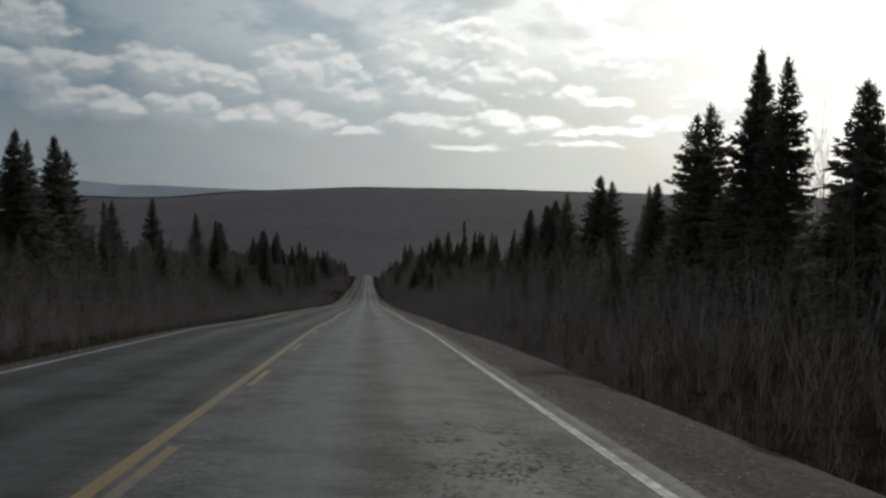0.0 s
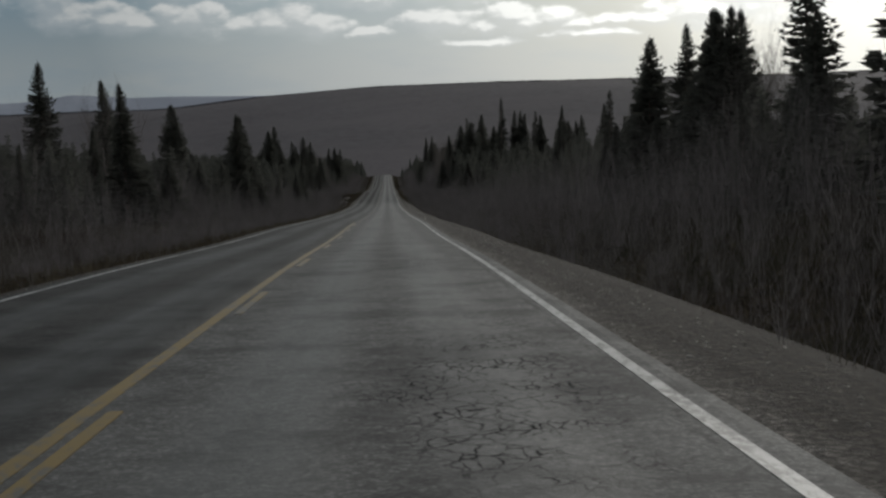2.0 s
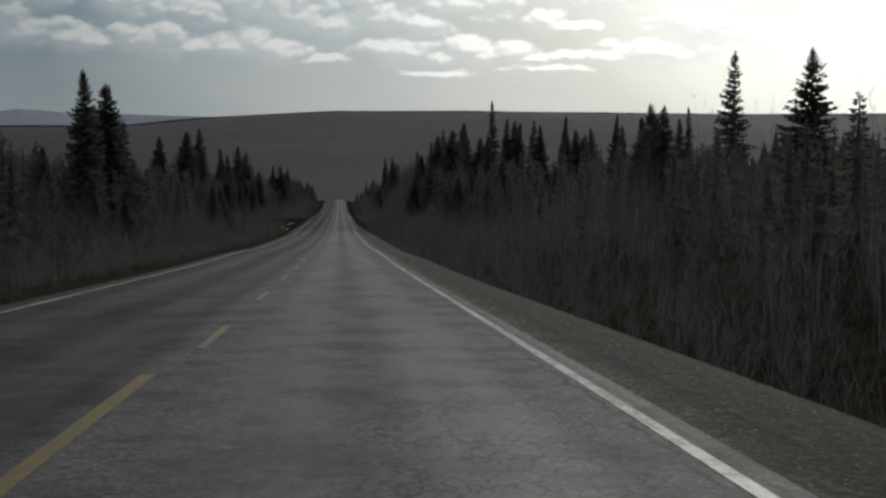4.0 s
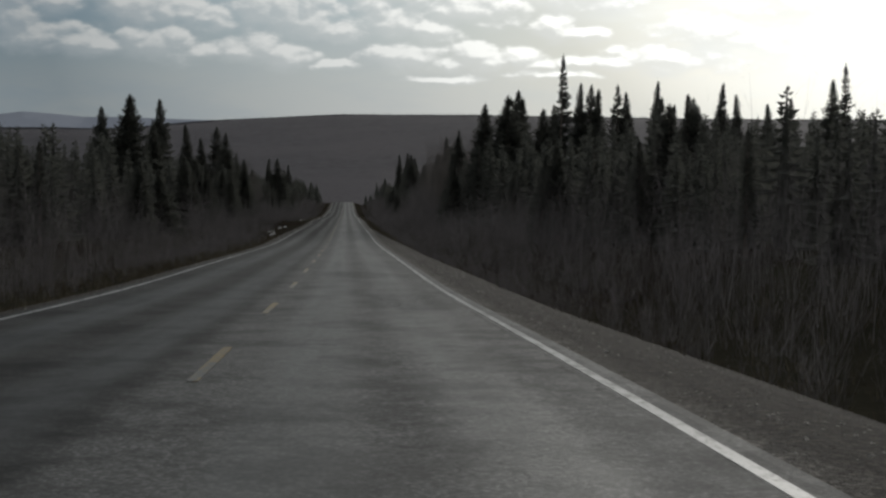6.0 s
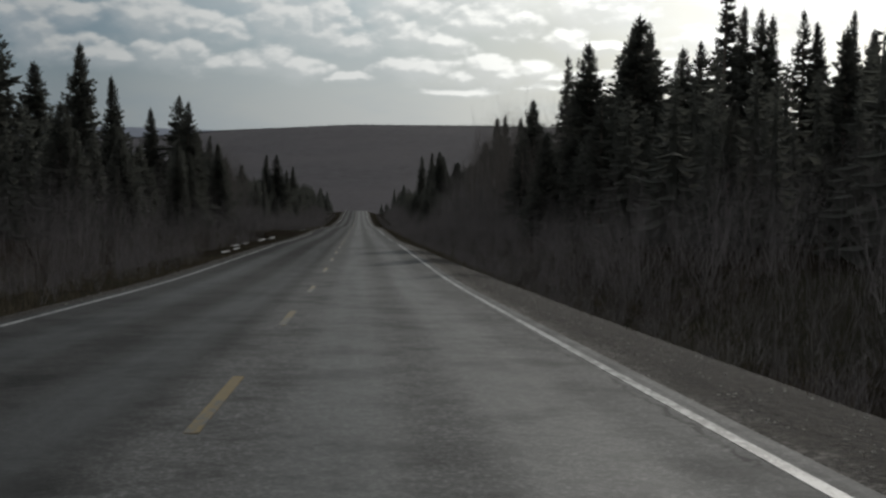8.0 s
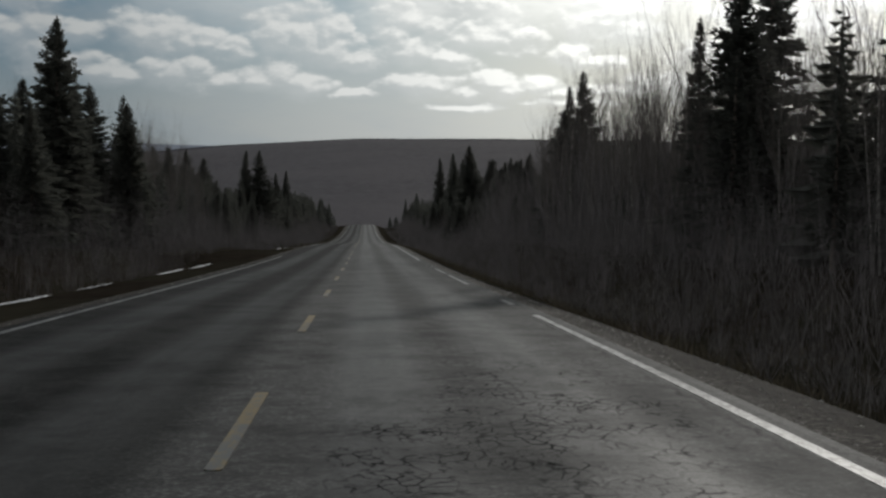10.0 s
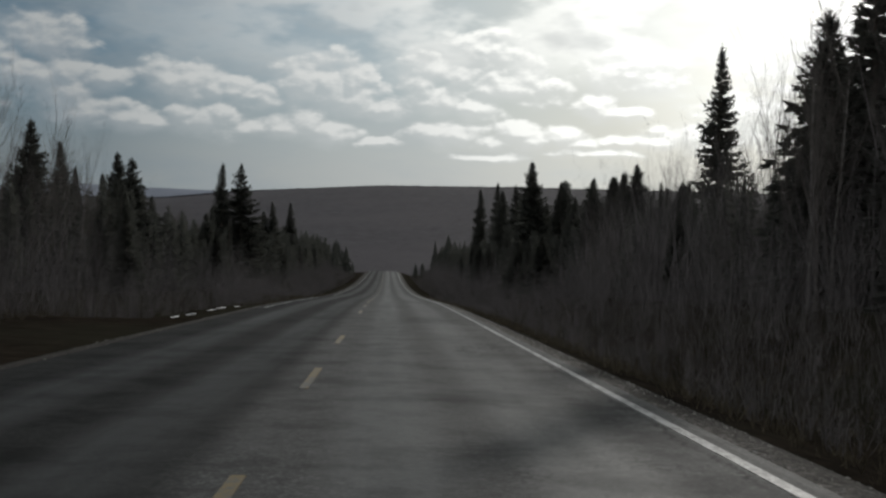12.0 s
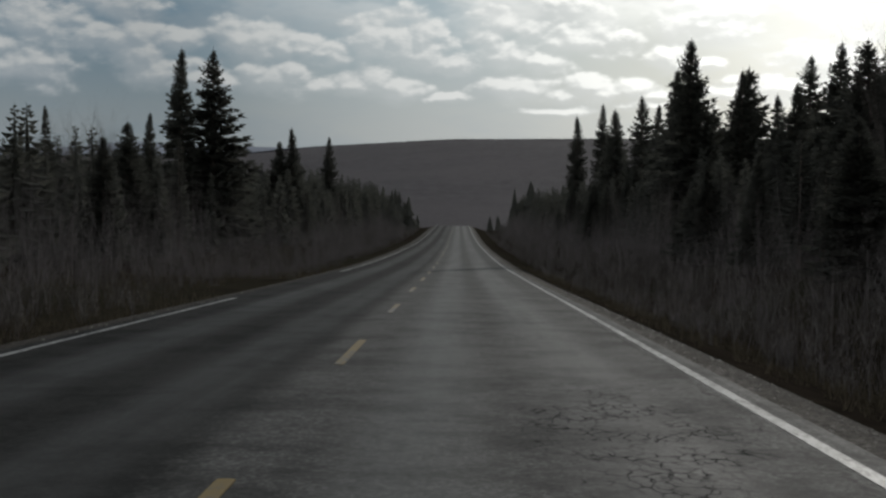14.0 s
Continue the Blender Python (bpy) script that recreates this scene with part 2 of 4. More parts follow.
def asphalt_material():
    m, nt, b = material("asphalt", 0.8, 0.15)
    x = object_x(nt)
    grain = noise_tex(nt, 30.0, 3.0, 0.75)
    speck = noise_tex(nt, 8.0, 5.0, 0.7)
    mottled = noise_tex(nt, 0.9, 6.0, 0.7)
    broad = noise_tex(nt, 0.12, 4.0, 0.6, stretch=(1.4, 0.5, 1))
    long = noise_tex(nt, 0.8, 4.0, 0.6, stretch=(2.2, 0.06, 1))
    base = ramp_col(nt, grain, [(0.28, (0.011, 0.011, 0.0106)), (0.5, (0.044, 0.044, 0.0425)), (0.70, (0.135, 0.134, 0.128))])
    base = mix_col(nt, calc(nt, "MULTIPLY", soft_step(nt, speck, 0.48, 0.62), 0.8), base, (0.019, 0.019, 0.018))
    base = mix_col(nt, calc(nt, "MULTIPLY", soft_step(nt, mottled, 0.44, 0.62), 0.55), base, (0.018, 0.018, 0.0175))
    base = mix_col(nt, calc(nt, "MULTIPLY", soft_step(nt, broad, 0.48, 0.62), 0.35), base, (0.060, 0.059, 0.056))
    # the left lane's darker tone; the fall-off of glare is painted in too
    left_lane = calc(nt, "SUBTRACT", 1.0, soft_step(nt, x, -0.6, -0.1))
    base = mix_col(nt, calc(nt, "MULTIPLY", left_lane, 0.85), base, (0.30, 0.30, 0.297), "MULTIPLY")
    along = nt.nodes.new("ShaderNodeTexCoord")
    ahead = nt.nodes.new("ShaderNodeSeparateXYZ")
    nt.links.new(along.outputs["Object"], ahead.inputs[0])
    # further down the asphalt is blacker, with tree shade put into its colour
    shaded_stretch = soft_step(nt, calc(nt, "ADD", ahead.outputs[1], calc(nt, "MULTIPLY", broad, 24.0)), 268.0, 298.0)
    base = mix_col(nt, calc(nt, "MULTIPLY", shaded_stretch, calc(nt, "ADD", 0.45, calc(nt, "MULTIPLY", left_lane, 0.2))), base, (0.44, 0.44, 0.44), "MULTIPLY")
    # wheel tracks: polished and paler
    track = None
    for c in (-2.6, -1.0, 0.95, 2.35):
        t = band(nt, x, c, 0.42)
        track = t if track is None else calc(nt, "MAXIMUM", track, t)
    track = calc(nt, "MULTIPLY", track, calc(nt, "ADD", calc(nt, "MULTIPLY", long, 0.9), 0.15))
    base = mix_col(nt, calc(nt, "MULTIPLY", track, 0.42), base, (0.076, 0.075, 0.072))
    # dark ragged repairs and stains, and tree shade painted in: across, along, half width, half length, strength
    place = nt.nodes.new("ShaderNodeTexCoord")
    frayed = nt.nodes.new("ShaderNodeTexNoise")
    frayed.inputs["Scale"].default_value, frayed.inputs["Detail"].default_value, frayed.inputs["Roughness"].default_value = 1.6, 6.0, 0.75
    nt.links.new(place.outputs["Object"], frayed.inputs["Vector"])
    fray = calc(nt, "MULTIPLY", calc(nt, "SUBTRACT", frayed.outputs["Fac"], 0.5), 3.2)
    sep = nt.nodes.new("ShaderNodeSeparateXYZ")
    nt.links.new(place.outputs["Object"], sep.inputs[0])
    stain_and_shade = None
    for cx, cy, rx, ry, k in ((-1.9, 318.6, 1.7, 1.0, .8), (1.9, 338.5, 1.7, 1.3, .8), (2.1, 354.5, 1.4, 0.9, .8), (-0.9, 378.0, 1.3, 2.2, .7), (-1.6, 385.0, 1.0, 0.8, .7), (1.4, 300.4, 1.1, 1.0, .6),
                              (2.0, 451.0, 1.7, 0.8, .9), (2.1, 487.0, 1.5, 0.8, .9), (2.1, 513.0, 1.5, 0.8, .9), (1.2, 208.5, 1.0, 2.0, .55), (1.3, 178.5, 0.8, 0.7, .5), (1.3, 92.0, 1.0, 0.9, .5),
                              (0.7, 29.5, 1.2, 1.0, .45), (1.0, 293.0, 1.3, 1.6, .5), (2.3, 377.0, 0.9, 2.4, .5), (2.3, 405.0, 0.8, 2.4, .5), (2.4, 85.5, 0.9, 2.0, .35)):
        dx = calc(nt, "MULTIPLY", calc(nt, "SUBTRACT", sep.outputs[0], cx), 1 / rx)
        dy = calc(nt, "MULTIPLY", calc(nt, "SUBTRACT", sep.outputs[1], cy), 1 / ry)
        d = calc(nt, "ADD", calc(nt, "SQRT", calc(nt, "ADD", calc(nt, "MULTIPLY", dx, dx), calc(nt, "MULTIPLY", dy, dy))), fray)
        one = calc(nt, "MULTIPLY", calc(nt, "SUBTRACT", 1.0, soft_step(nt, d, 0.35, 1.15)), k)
        stain_and_shade = one if stain_and_shade is None else calc(nt, "MAXIMUM", stain_and_shade, one)
    base = mix_col(nt, stain_and_shade, base, (0.010, 0.010, 0.0098))
    # alligator cracks, mostly by the outer wheel tracks and the middle seam
    tc = nt.nodes.new("ShaderNodeTexCoord")
    wob = nt.nodes.new("ShaderNodeTexNoise")
    wob.inputs["Scale"].default_value, wob.inputs["Detail"].default_value = 2.6, 7.0
    nt.links.new(tc.outputs["Object"], wob.inputs["Vector"])
    add = nt.nodes.new("ShaderNodeMix")
    add.data_type, add.blend_type = "RGBA", "LINEAR_LIGHT"
    add.inputs[0].default_value = 0.17
    nt.links.new(tc.outputs["Object"], add.inputs[6])
    nt.links.new(wob.outputs["Color"], add.inputs[7])
    squeeze = nt.nodes.new("ShaderNodeMapping")
    squeeze.inputs["Scale"].default_value = (1.0, 0.55, 1.0)
    nt.links.new(add.outputs[2], squeeze.inputs["Vector"])
    cracks = None
    for scale, width, gain in ((1.4, 0.026, 0.55), (8.5, 0.10, 1.0)):
        v = nt.nodes.new("ShaderNodeTexVoronoi")
        v.feature = "DISTANCE_TO_EDGE"
        v.inputs["Scale"].default_value = scale
        nt.links.new(squeeze.outputs[0], v.inputs["Vector"])
        c = calc(nt, "MULTIPLY", calc(nt, "SUBTRACT", 1.0, soft_step(nt, v.outputs["Distance"], width * 0.15, width)), gain)
        cracks = c if cracks is None else calc(nt, "MAXIMUM", cracks, c)
    where = soft_step(nt, noise_tex(nt, 0.25, 5.0, 0.7, stretch=(1, 0.5, 1)), 0.45, 0.58)
    lanes = calc(nt, "MAXIMUM", band(nt, x, 2.35, 0.85), calc(nt, "MAXIMUM", calc(nt, "MULTIPLY", band(nt, x, 0.6, 0.5), 0.4), calc(nt, "MULTIPLY", band(nt, x, -2.7, 0.8), 0.5)))
    # alligatored patches: across, along, half width, half length
    worn_out = None
    for cx, cy, rx, ry in ((2.5, 9.5, 0.9, 3.0), (2.4, 65.5, 0.9, 3.4), (2.2, 80.0, 0.8, 2.6), (2.3, 152.0, 0.8, 3.2), (1.8, 207.5, 0.9, 2.2), (2.4, 195.0, 0.8, 3.4),
                           (2.2, 294.5, 1.1, 4.0), (1.0, 292.6, 0.6, 1.6), (2.7, 363.0, 0.6, 2.4), (2.2, 377.2, 0.9, 3.0), (2.4, 405.0, 0.8, 3.0)):
        dx = calc(nt, "MULTIPLY", calc(nt, "SUBTRACT", sep.outputs[0], cx), 1 / rx)
        dy = calc(nt, "MULTIPLY", calc(nt, "SUBTRACT", sep.outputs[1], cy), 1 / ry)
        d = calc(nt, "ADD", calc(nt, "SQRT", calc(nt, "ADD", calc(nt, "MULTIPLY", dx, dx), calc(nt, "MULTIPLY", dy, dy))), calc(nt, "MULTIPLY", fray, 0.5))
        one = calc(nt, "SUBTRACT", 1.0, soft_step(nt, d, 0.6, 1.25))
        worn_out = one if worn_out is None else calc(nt, "MAXIMUM", worn_out, one)
    # the patches have sunk and hold dirt
    base = mix_col(nt, calc(nt, "MULTIPLY", worn_out, 0.45), base, (0.020, 0.020, 0.0195))
    broken = soft_step(nt, noise_tex(nt, 1.9, 6.0, 0.75), 0.38, 0.56)
    cracked = calc(nt, "MULTIPLY", calc(nt, "MULTIPLY", cracks, broken), calc(nt, "MAXIMUM", worn_out, calc(nt, "MULTIPLY", calc(nt, "MULTIPLY", where, lanes), 0.6)))
    # the seam that opens beside the edge line
    wander = calc(nt, "MULTIPLY", calc(nt, "SUBTRACT", noise_tex(nt, 1.8, 6.0, 0.8), 0.5), 0.45)
    away = calc(nt, "ABSOLUTE", calc(nt, "SUBTRACT", calc(nt, "ADD", x, wander), 3.33))
    seam = calc(nt, "MULTIPLY", calc(nt, "SUBTRACT", 1.0, soft_step(nt, away, 0.006, 0.04)), calc(nt, "MULTIPLY", soft_step(nt, noise_tex(nt, 0.7, 5.0, 0.75), 0.36, 0.62), 0.75))
    cracked = calc(nt, "MAXIMUM", cracked, seam)
    base = mix_col(nt, calc(nt, "MULTIPLY", cracked, 0.70), base, (0.006, 0.006, 0.006))
    nt.links.new(base, b.inputs["Base Color"])
    dull = calc(nt, "MAXIMUM", cracked, calc(nt, "MULTIPLY", soft_step(nt, mottled, 0.44, 0.62), 0.5))
    nt.links.new(calc(nt, "MULTIPLY", calc(nt, "SUBTRACT", 1.0, dull), calc(nt, "SUBTRACT", calc(nt, "SUBTRACT", 0.21, calc(nt, "MULTIPLY", left_lane, 0.11)), calc(nt, "MULTIPLY", shaded_stretch, 0.06))), b.inputs["Specular IOR Level"])
    nt.links.new(calc(nt, "SUBTRACT", 0.82, calc(nt, "MULTIPLY", track, 0.30)), b.inputs["Roughness"])
    height = calc(nt, "ADD", grain, calc(nt, "MULTIPLY", speck, 0.8))
    relief(nt, b, height, 0.45, 0.008)
    return m


def paint_material(name, colour, keep, uneven=0.0):
    """Road paint worn through to the asphalt."""
    m, nt, b = material(name, 0.6, 0.3)
    worn = noise_tex(nt, 6.0, 6.0, 0.8, coord="Object", stretch=(1.6, 0.6, 1))
    far = noise_tex(nt, 0.35, 3.0, 0.6)
    info = nt.nodes.new("ShaderNodeObjectInfo")
    worn_here = calc(nt, "ADD", calc(nt, "MULTIPLY", calc(nt, "SUBTRACT", far, 0.5), 0.45), calc(nt, "MULTIPLY", calc(nt, "SUBTRACT", info.outputs["Random"], 0.5), uneven))
    wear = soft_step(nt, calc(nt, "ADD", worn, worn_here), keep, keep + 0.2)
    dirty = mix_col(nt, noise_tex(nt, 2.2, 4.0), colour, tuple(0.62 * v for v in colour))
    nt.links.new(mix_col(nt, wear, dirty, (0.045, 0.045, 0.043)), b.inputs["Base Color"])
    relief(nt, b, worn, 0.3, 0.004)
    return m


def plain(name, stops, scale, rough=0.85, spec=0.2, bump=0.5, depth=0.05, second=None, stretch=(1, 1, 1), rand=0.0):
    m, nt, b = material(name, rough, spec)
    f = noise_tex(nt, scale, 6.0, 0.65, stretch=stretch)
    col = ramp_col(nt, f, stops)
    if second:
        sc, tint, amount = second
        col = mix_col(nt, calc(nt, "MULTIPLY", soft_step(nt, noise_tex(nt, sc, 4.0), 0.4, 0.62), amount), col, tint)
    if rand:
        info = nt.nodes.new("ShaderNodeObjectInfo")
        hsv = nt.nodes.new("ShaderNodeHueSaturation")
        nt.links.new(col, hsv.inputs["Color"])
        nt.links.new(calc(nt, "ADD", calc(nt, "MULTIPLY", info.outputs["Random"], rand), 1 - rand / 2), hsv.inputs["Value"])
        col = hsv.outputs[0]
    nt.links.new(col, b.inputs["Base Color"])
    if bump:
        relief(nt, b, f, bump, depth)
    return m


def let_light_through(m, share):
    """Leaves and needles glow a little when the light stands behind them."""
    nt = m.node_tree
    b, out = nt.nodes["Principled BSDF"], nt.nodes["Material Output"]
    t, mix = nt.nodes.new("ShaderNodeBsdfTranslucent"), nt.nodes.new("ShaderNodeMixShader")
    nt.links.new(b.inputs["Base Color"].links[0].from_socket, t.inputs["Color"])
    mix.inputs[0].default_value = share
    nt.links.new(b.outputs[0], mix.inputs[1])
    nt.links.new(t.outputs[0], mix.inputs[2])
    nt.links.new(mix.outputs[0], out.inputs["Surface"])


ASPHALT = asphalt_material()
WHITE = paint_material("white_paint", (0.25, 0.25, 0.241), 0.42)
FADED_WHITE = paint_material("faded_white_paint", (0.185, 0.185, 0.178), 0.36)
YELLOW = paint_material("yellow_paint", (0.132, 0.084, 0.013), 0.43, 0.08)
GRAVEL = plain("gravel", [(0.36, (0.018, 0.016, 0.014)), (0.5, (0.062, 0.056, 0.050)), (0.64, (0.19, 0.172, 0.155))], 16.0, 0.95, 0.1, 1.0, 0.05,
               second=(0.5, (0.040, 0.035, 0.028), 0.75))


def earthy_edge(m):
    """Gravel turns to brown earth away from the asphalt."""
    nt = m.node_tree
    b = nt.nodes["Principled BSDF"]
    col = b.inputs["Base Color"].links[0].from_socket
    off = calc(nt, "ADD", calc(nt, "ABSOLUTE", object_x(nt)), calc(nt, "MULTIPLY", noise_tex(nt, 1.3, 5.0, 0.7), 0.7))
    soil = ramp_col(nt, noise_tex(nt, 11.0, 6.0, 0.75), [(0.36, (0.004, 0.0034, 0.0028)), (0.52, (0.020, 0.017, 0.0135)), (0.68, (0.085, 0.073, 0.060))])
    nt.links.new(mix_col(nt, calc(nt, "MULTIPLY", soft_step(nt, off, 4.05, 4.6), 0.93), col, soil), b.inputs["Base Color"])


earthy_edge(GRAVEL)
EARTH = plain("forest_ground", [(0.3, (0.008, 0.0068, 0.0056)), (0.5, (0.016, 0.013, 0.0102)), (0.7, (0.030, 0.024, 0.018))], 1.2, 1.0, 0.0, 0.8, 0.25,
              second=(0.09, (0.022, 0.021, 0.015), 0.7))
NEEDLES = plain("spruce_needles", [(0.3, (0.046, 0.047, 0.042)), (0.55, (0.070, 0.072, 0.063)), (0.75, (0.094, 0.097, 0.083))], 1.3, 0.9, 0.05, 0, 0, rand=0.4)
let_light_through(NEEDLES, 0.5)
BARK = plain("spruce_bark", [(0.3, (0.05, 0.042, 0.036)), (0.6, (0.13, 0.11, 0.095))], 6.0, 0.95, 0.1, 0.6, 0.03, stretch=(1, 1, 0.25))
TWIGS = plain("bare_wood", [(0.3, (0.050, 0.043, 0.039)), (0.6, (0.100, 0.089, 0.080))], 3.0, 0.85, 0.2, 0, 0, rand=0.4)
BIRCH = plain("pale_bark", [(0.42, (0.07, 0.062, 0.055)), (0.56, (0.16, 0.15, 0.136)), (0.8, (0.27, 0.255, 0.235))], 3.0, 0.8, 0.2, 0.3, 0.02, stretch=(1, 1, 2.5))
BRUSH = plain("dry_brush", [(0.3, (0.074, 0.068, 0.067)), (0.7, (0.155, 0.141, 0.138))], 0.7, 1.0, 0.03, 0, 0)


def vary_pieces(m, amount):
    """Each loose stem or blade a little lighter or darker than the next."""
    nt = m.node_tree
    b = nt.nodes["Principled BSDF"]
    geo, hsv = nt.nodes.new("ShaderNodeNewGeometry"), nt.nodes.new("ShaderNodeHueSaturation")
    nt.links.new(b.inputs["Base Color"].links[0].from_socket, hsv.inputs["Color"])
    nt.links.new(calc(nt, "ADD", calc(nt, "MULTIPLY", geo.outputs["Random Per Island"], amount), 1 - amount / 2), hsv.inputs["Value"])
    nt.links.new(hsv.outputs[0], b.inputs["Base Color"])


vary_pieces(BRUSH, 0.9)
GRASS = plain("dead_grass", [(0.3, (0.040, 0.034, 0.024)), (0.7, (0.096, 0.081, 0.056))], 0.5, 1.0, 0.02, 0, 0)
vary_pieces(GRASS, 0.8)
WOODS = plain("distant_woods", [(0.3, (0.033, 0.031, 0.034)), (0.5, (0.043, 0.040, 0.044)), (0.7, (0.055, 0.051, 0.056))], 0.05, 0.95, 0.05, 0.4, 3.0, second=(0.004, (0.052, 0.047, 0.051), 0.85))
FAR_TREES = plain("distant_trees", [(0.3, (0.035, 0.033, 0.037)), (0.5, (0.046, 0.043, 0.048)), (0.7, (0.058, 0.054, 0.060))], 0.02, 0.95, 0.05, 0, 0, second=(0.0045, (0.044, 0.042, 0.044), 0.8))
let_light_through(FAR_TREES, 0.5)
SNOW = plain("old_snow", [(0.35, (0.24, 0.24, 0.25)), (0.7, (0.44, 0.45, 0.47))], 2.5, 0.6, 0.3, 0.6, 0.04, second=(5.0, (0.45, 0.43, 0.40), 0.5))
STONE = plain("stone", [(0.3, (0.10, 0.095, 0.088)), (0.7, (0.24, 0.225, 0.205))], 5.0, 0.85, 0.25, 0.6, 0.02)
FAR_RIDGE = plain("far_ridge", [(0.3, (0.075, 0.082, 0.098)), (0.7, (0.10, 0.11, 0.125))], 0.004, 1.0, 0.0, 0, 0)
# kilometres of bright air before it, put in as the ridge's own glow
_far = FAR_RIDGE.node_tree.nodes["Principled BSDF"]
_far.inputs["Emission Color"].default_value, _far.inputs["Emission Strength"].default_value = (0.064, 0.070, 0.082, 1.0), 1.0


# ============ mesh helpers ============
def mesh_from(name, verts, faces, mat, smooth=False):
    me = bpy.data.meshes.new(name)
    me.from_pydata([tuple(v) for v in verts], [], [tuple(f) for f in faces])
    me.materials.append(mat)
    if smooth:
        me.polygons.foreach_set("use_smooth", [True] * len(me.polygons))
    me.update()
    return me


def triangles(name, tris, mat):
    """One mesh out of loose triangles."""
    V, n = tris.reshape(-1, 3), len(tris)
    me = bpy.data.meshes.new(name)
    me.vertices.add(len(V))
    me.vertices.foreach_set("co", V.ravel())
    me.loops.add(3 * n)
    me.loops.foreach_set("vertex_index", np.arange(3 * n, dtype=np.int32))
    me.polygons.add(n)
    me.polygons.foreach_set("loop_start", np.arange(0, 3 * n, 3, dtype=np.int32))
    me.polygons.foreach_set("loop_total", np.full(n, 3, dtype=np.int32))
    me.materials.append(mat)
    me.update(calc_edges=True)
    return me


def part(name, me, parent, label="", m=None):
    ob = new(name, me)
    ob.parent = parent
    if m is not None:
        ob.matrix_basis = m
    return tagged(ob, label=label)


# ============ ground ============
def bump(a, b, v):
    t = np.clip((v - a) / (b - a), 0.0, 1.0)
    return t * t * (3 - 2 * t)


RIDGE_AZ = np.linspace(-16, 16, 17)
RIDGE_EL = [0.05, 0.08, 0.10, 0.05, 0.26, 0.49, 0.60, 0.71, 0.81, 0.82, 0.82, 0.82, 0.81, 0.78, 0.78, 0.76, 0.74]
CROSS_X = [-400, -60, -36, -24, -13, -10.8, -9.4, -8.0, -5.3, -4.7, 0, 4.4, 5.0, 7.6, 10, 13, 24, 36, 60, 400]
CROSS_Z = [4, 3.5, 2.0, 0.8, 0.2, -0.8, -0.9, -0.44, -0.28, -0.2, -0.2, -0.2, -0.3, -1.15, -1.0, 0.2, 0.9, 2.0, 3.5, 7]


def ground_z(x, y):
    """Height of the ground; x and y arrays or numbers."""
    x, y = np.asarray(x, float), np.asarray(y, float)
    cross = np.interp(x, CROSS_X, CROSS_Z)
    # two field entrances on the left fill the ditch
    fill = sum(bump(a - 4, a + 2, y) * (1 - bump(b - 2, b + 4, y)) for a, b in ((357, 381), (428, 444)))
    cross = np.where((x < -4.7) & (x > -24), cross * (1 - fill) + fill * np.interp(x, [-24, -12, -4.7], [0.5, 0.0, -0.14]), cross)
    near = np.interp(y, S_FINE, Z_FINE) + cross
    rough = bump(12, 60, np.abs(x))
    near = near + rough * (0.9 * np.sin(x * 0.09 + 1.3) * np.sin(y * 0.053) + 0.5 * np.sin(x * 0.21 + y * 0.17))
    r = np.hypot(x, y)
    az = np.degrees(np.arctan2(x, np.maximum(y, 1.0)))
    el = sum(np.interp(az + o, RIDGE_AZ, RIDGE_EL) for o in (-1.2, -0.8, -0.4, 0.0, 0.4, 0.8, 1.2)) / 7.0
    crest = 3.3 + 3300 * np.tan(np.radians(el)) - 8.0
    low = -115.0
    far = low + (crest - low) * bump(1300, 3300, r) - 60 * bump(3350, 4600, r) + 5 * np.sin(x * 0.006 + 2) * np.sin(y * 0.004) * bump(900, 1600, r) * (1 - bump(2900, 3250, r))
    w = bump(700, 1500, r)
    return near * (1 - w) + far * w


def build_ground():
    xs = np.unique(np.concatenate([np.array([0.0]), np.arange(-16, 16.1, 0.8), np.geomspace(17, 4800, 60), -np.geomspace(17, 4800, 60)]))
    ys = np.concatenate([np.linspace(-1500, -60, 18), np.arange(-50, 720, 4.0), np.geomspace(724, 4850, 110)])
    X, Y = np.meshgrid(xs, ys)
    Zg = ground_z(X, Y)
    nx, ny = len(xs), len(ys)
    verts = np.stack([X.ravel(), Y.ravel(), Zg.ravel()], 1)
    faces = [(j * nx + i, j * nx + i + 1, (j + 1) * nx + i + 1, (j + 1) * nx + i) for j in range(ny - 1) for i in range(nx - 1)]
    me = mesh_from("ground", verts, faces, EARTH, True)
    me.materials.append(WOODS)
    centre = 0.25 * (verts[:, :2].reshape(ny, nx, 2)[:-1, :-1] + verts[:, :2].reshape(ny, nx, 2)[1:, :-1] + verts[:, :2].reshape(ny, nx, 2)[:-1, 1:] + verts[:, :2].reshape(ny, nx, 2)[1:, 1:]).reshape(-1, 2)
    me.polygons.foreach_set("material_index", (np.hypot(centre[:, 0], centre[:, 1]) > 700).astype(np.int32))
    return tagged(new("ground", me), "brown forest floor with dead grass and ditches", "ground", kind="structure")


ground = build_ground()


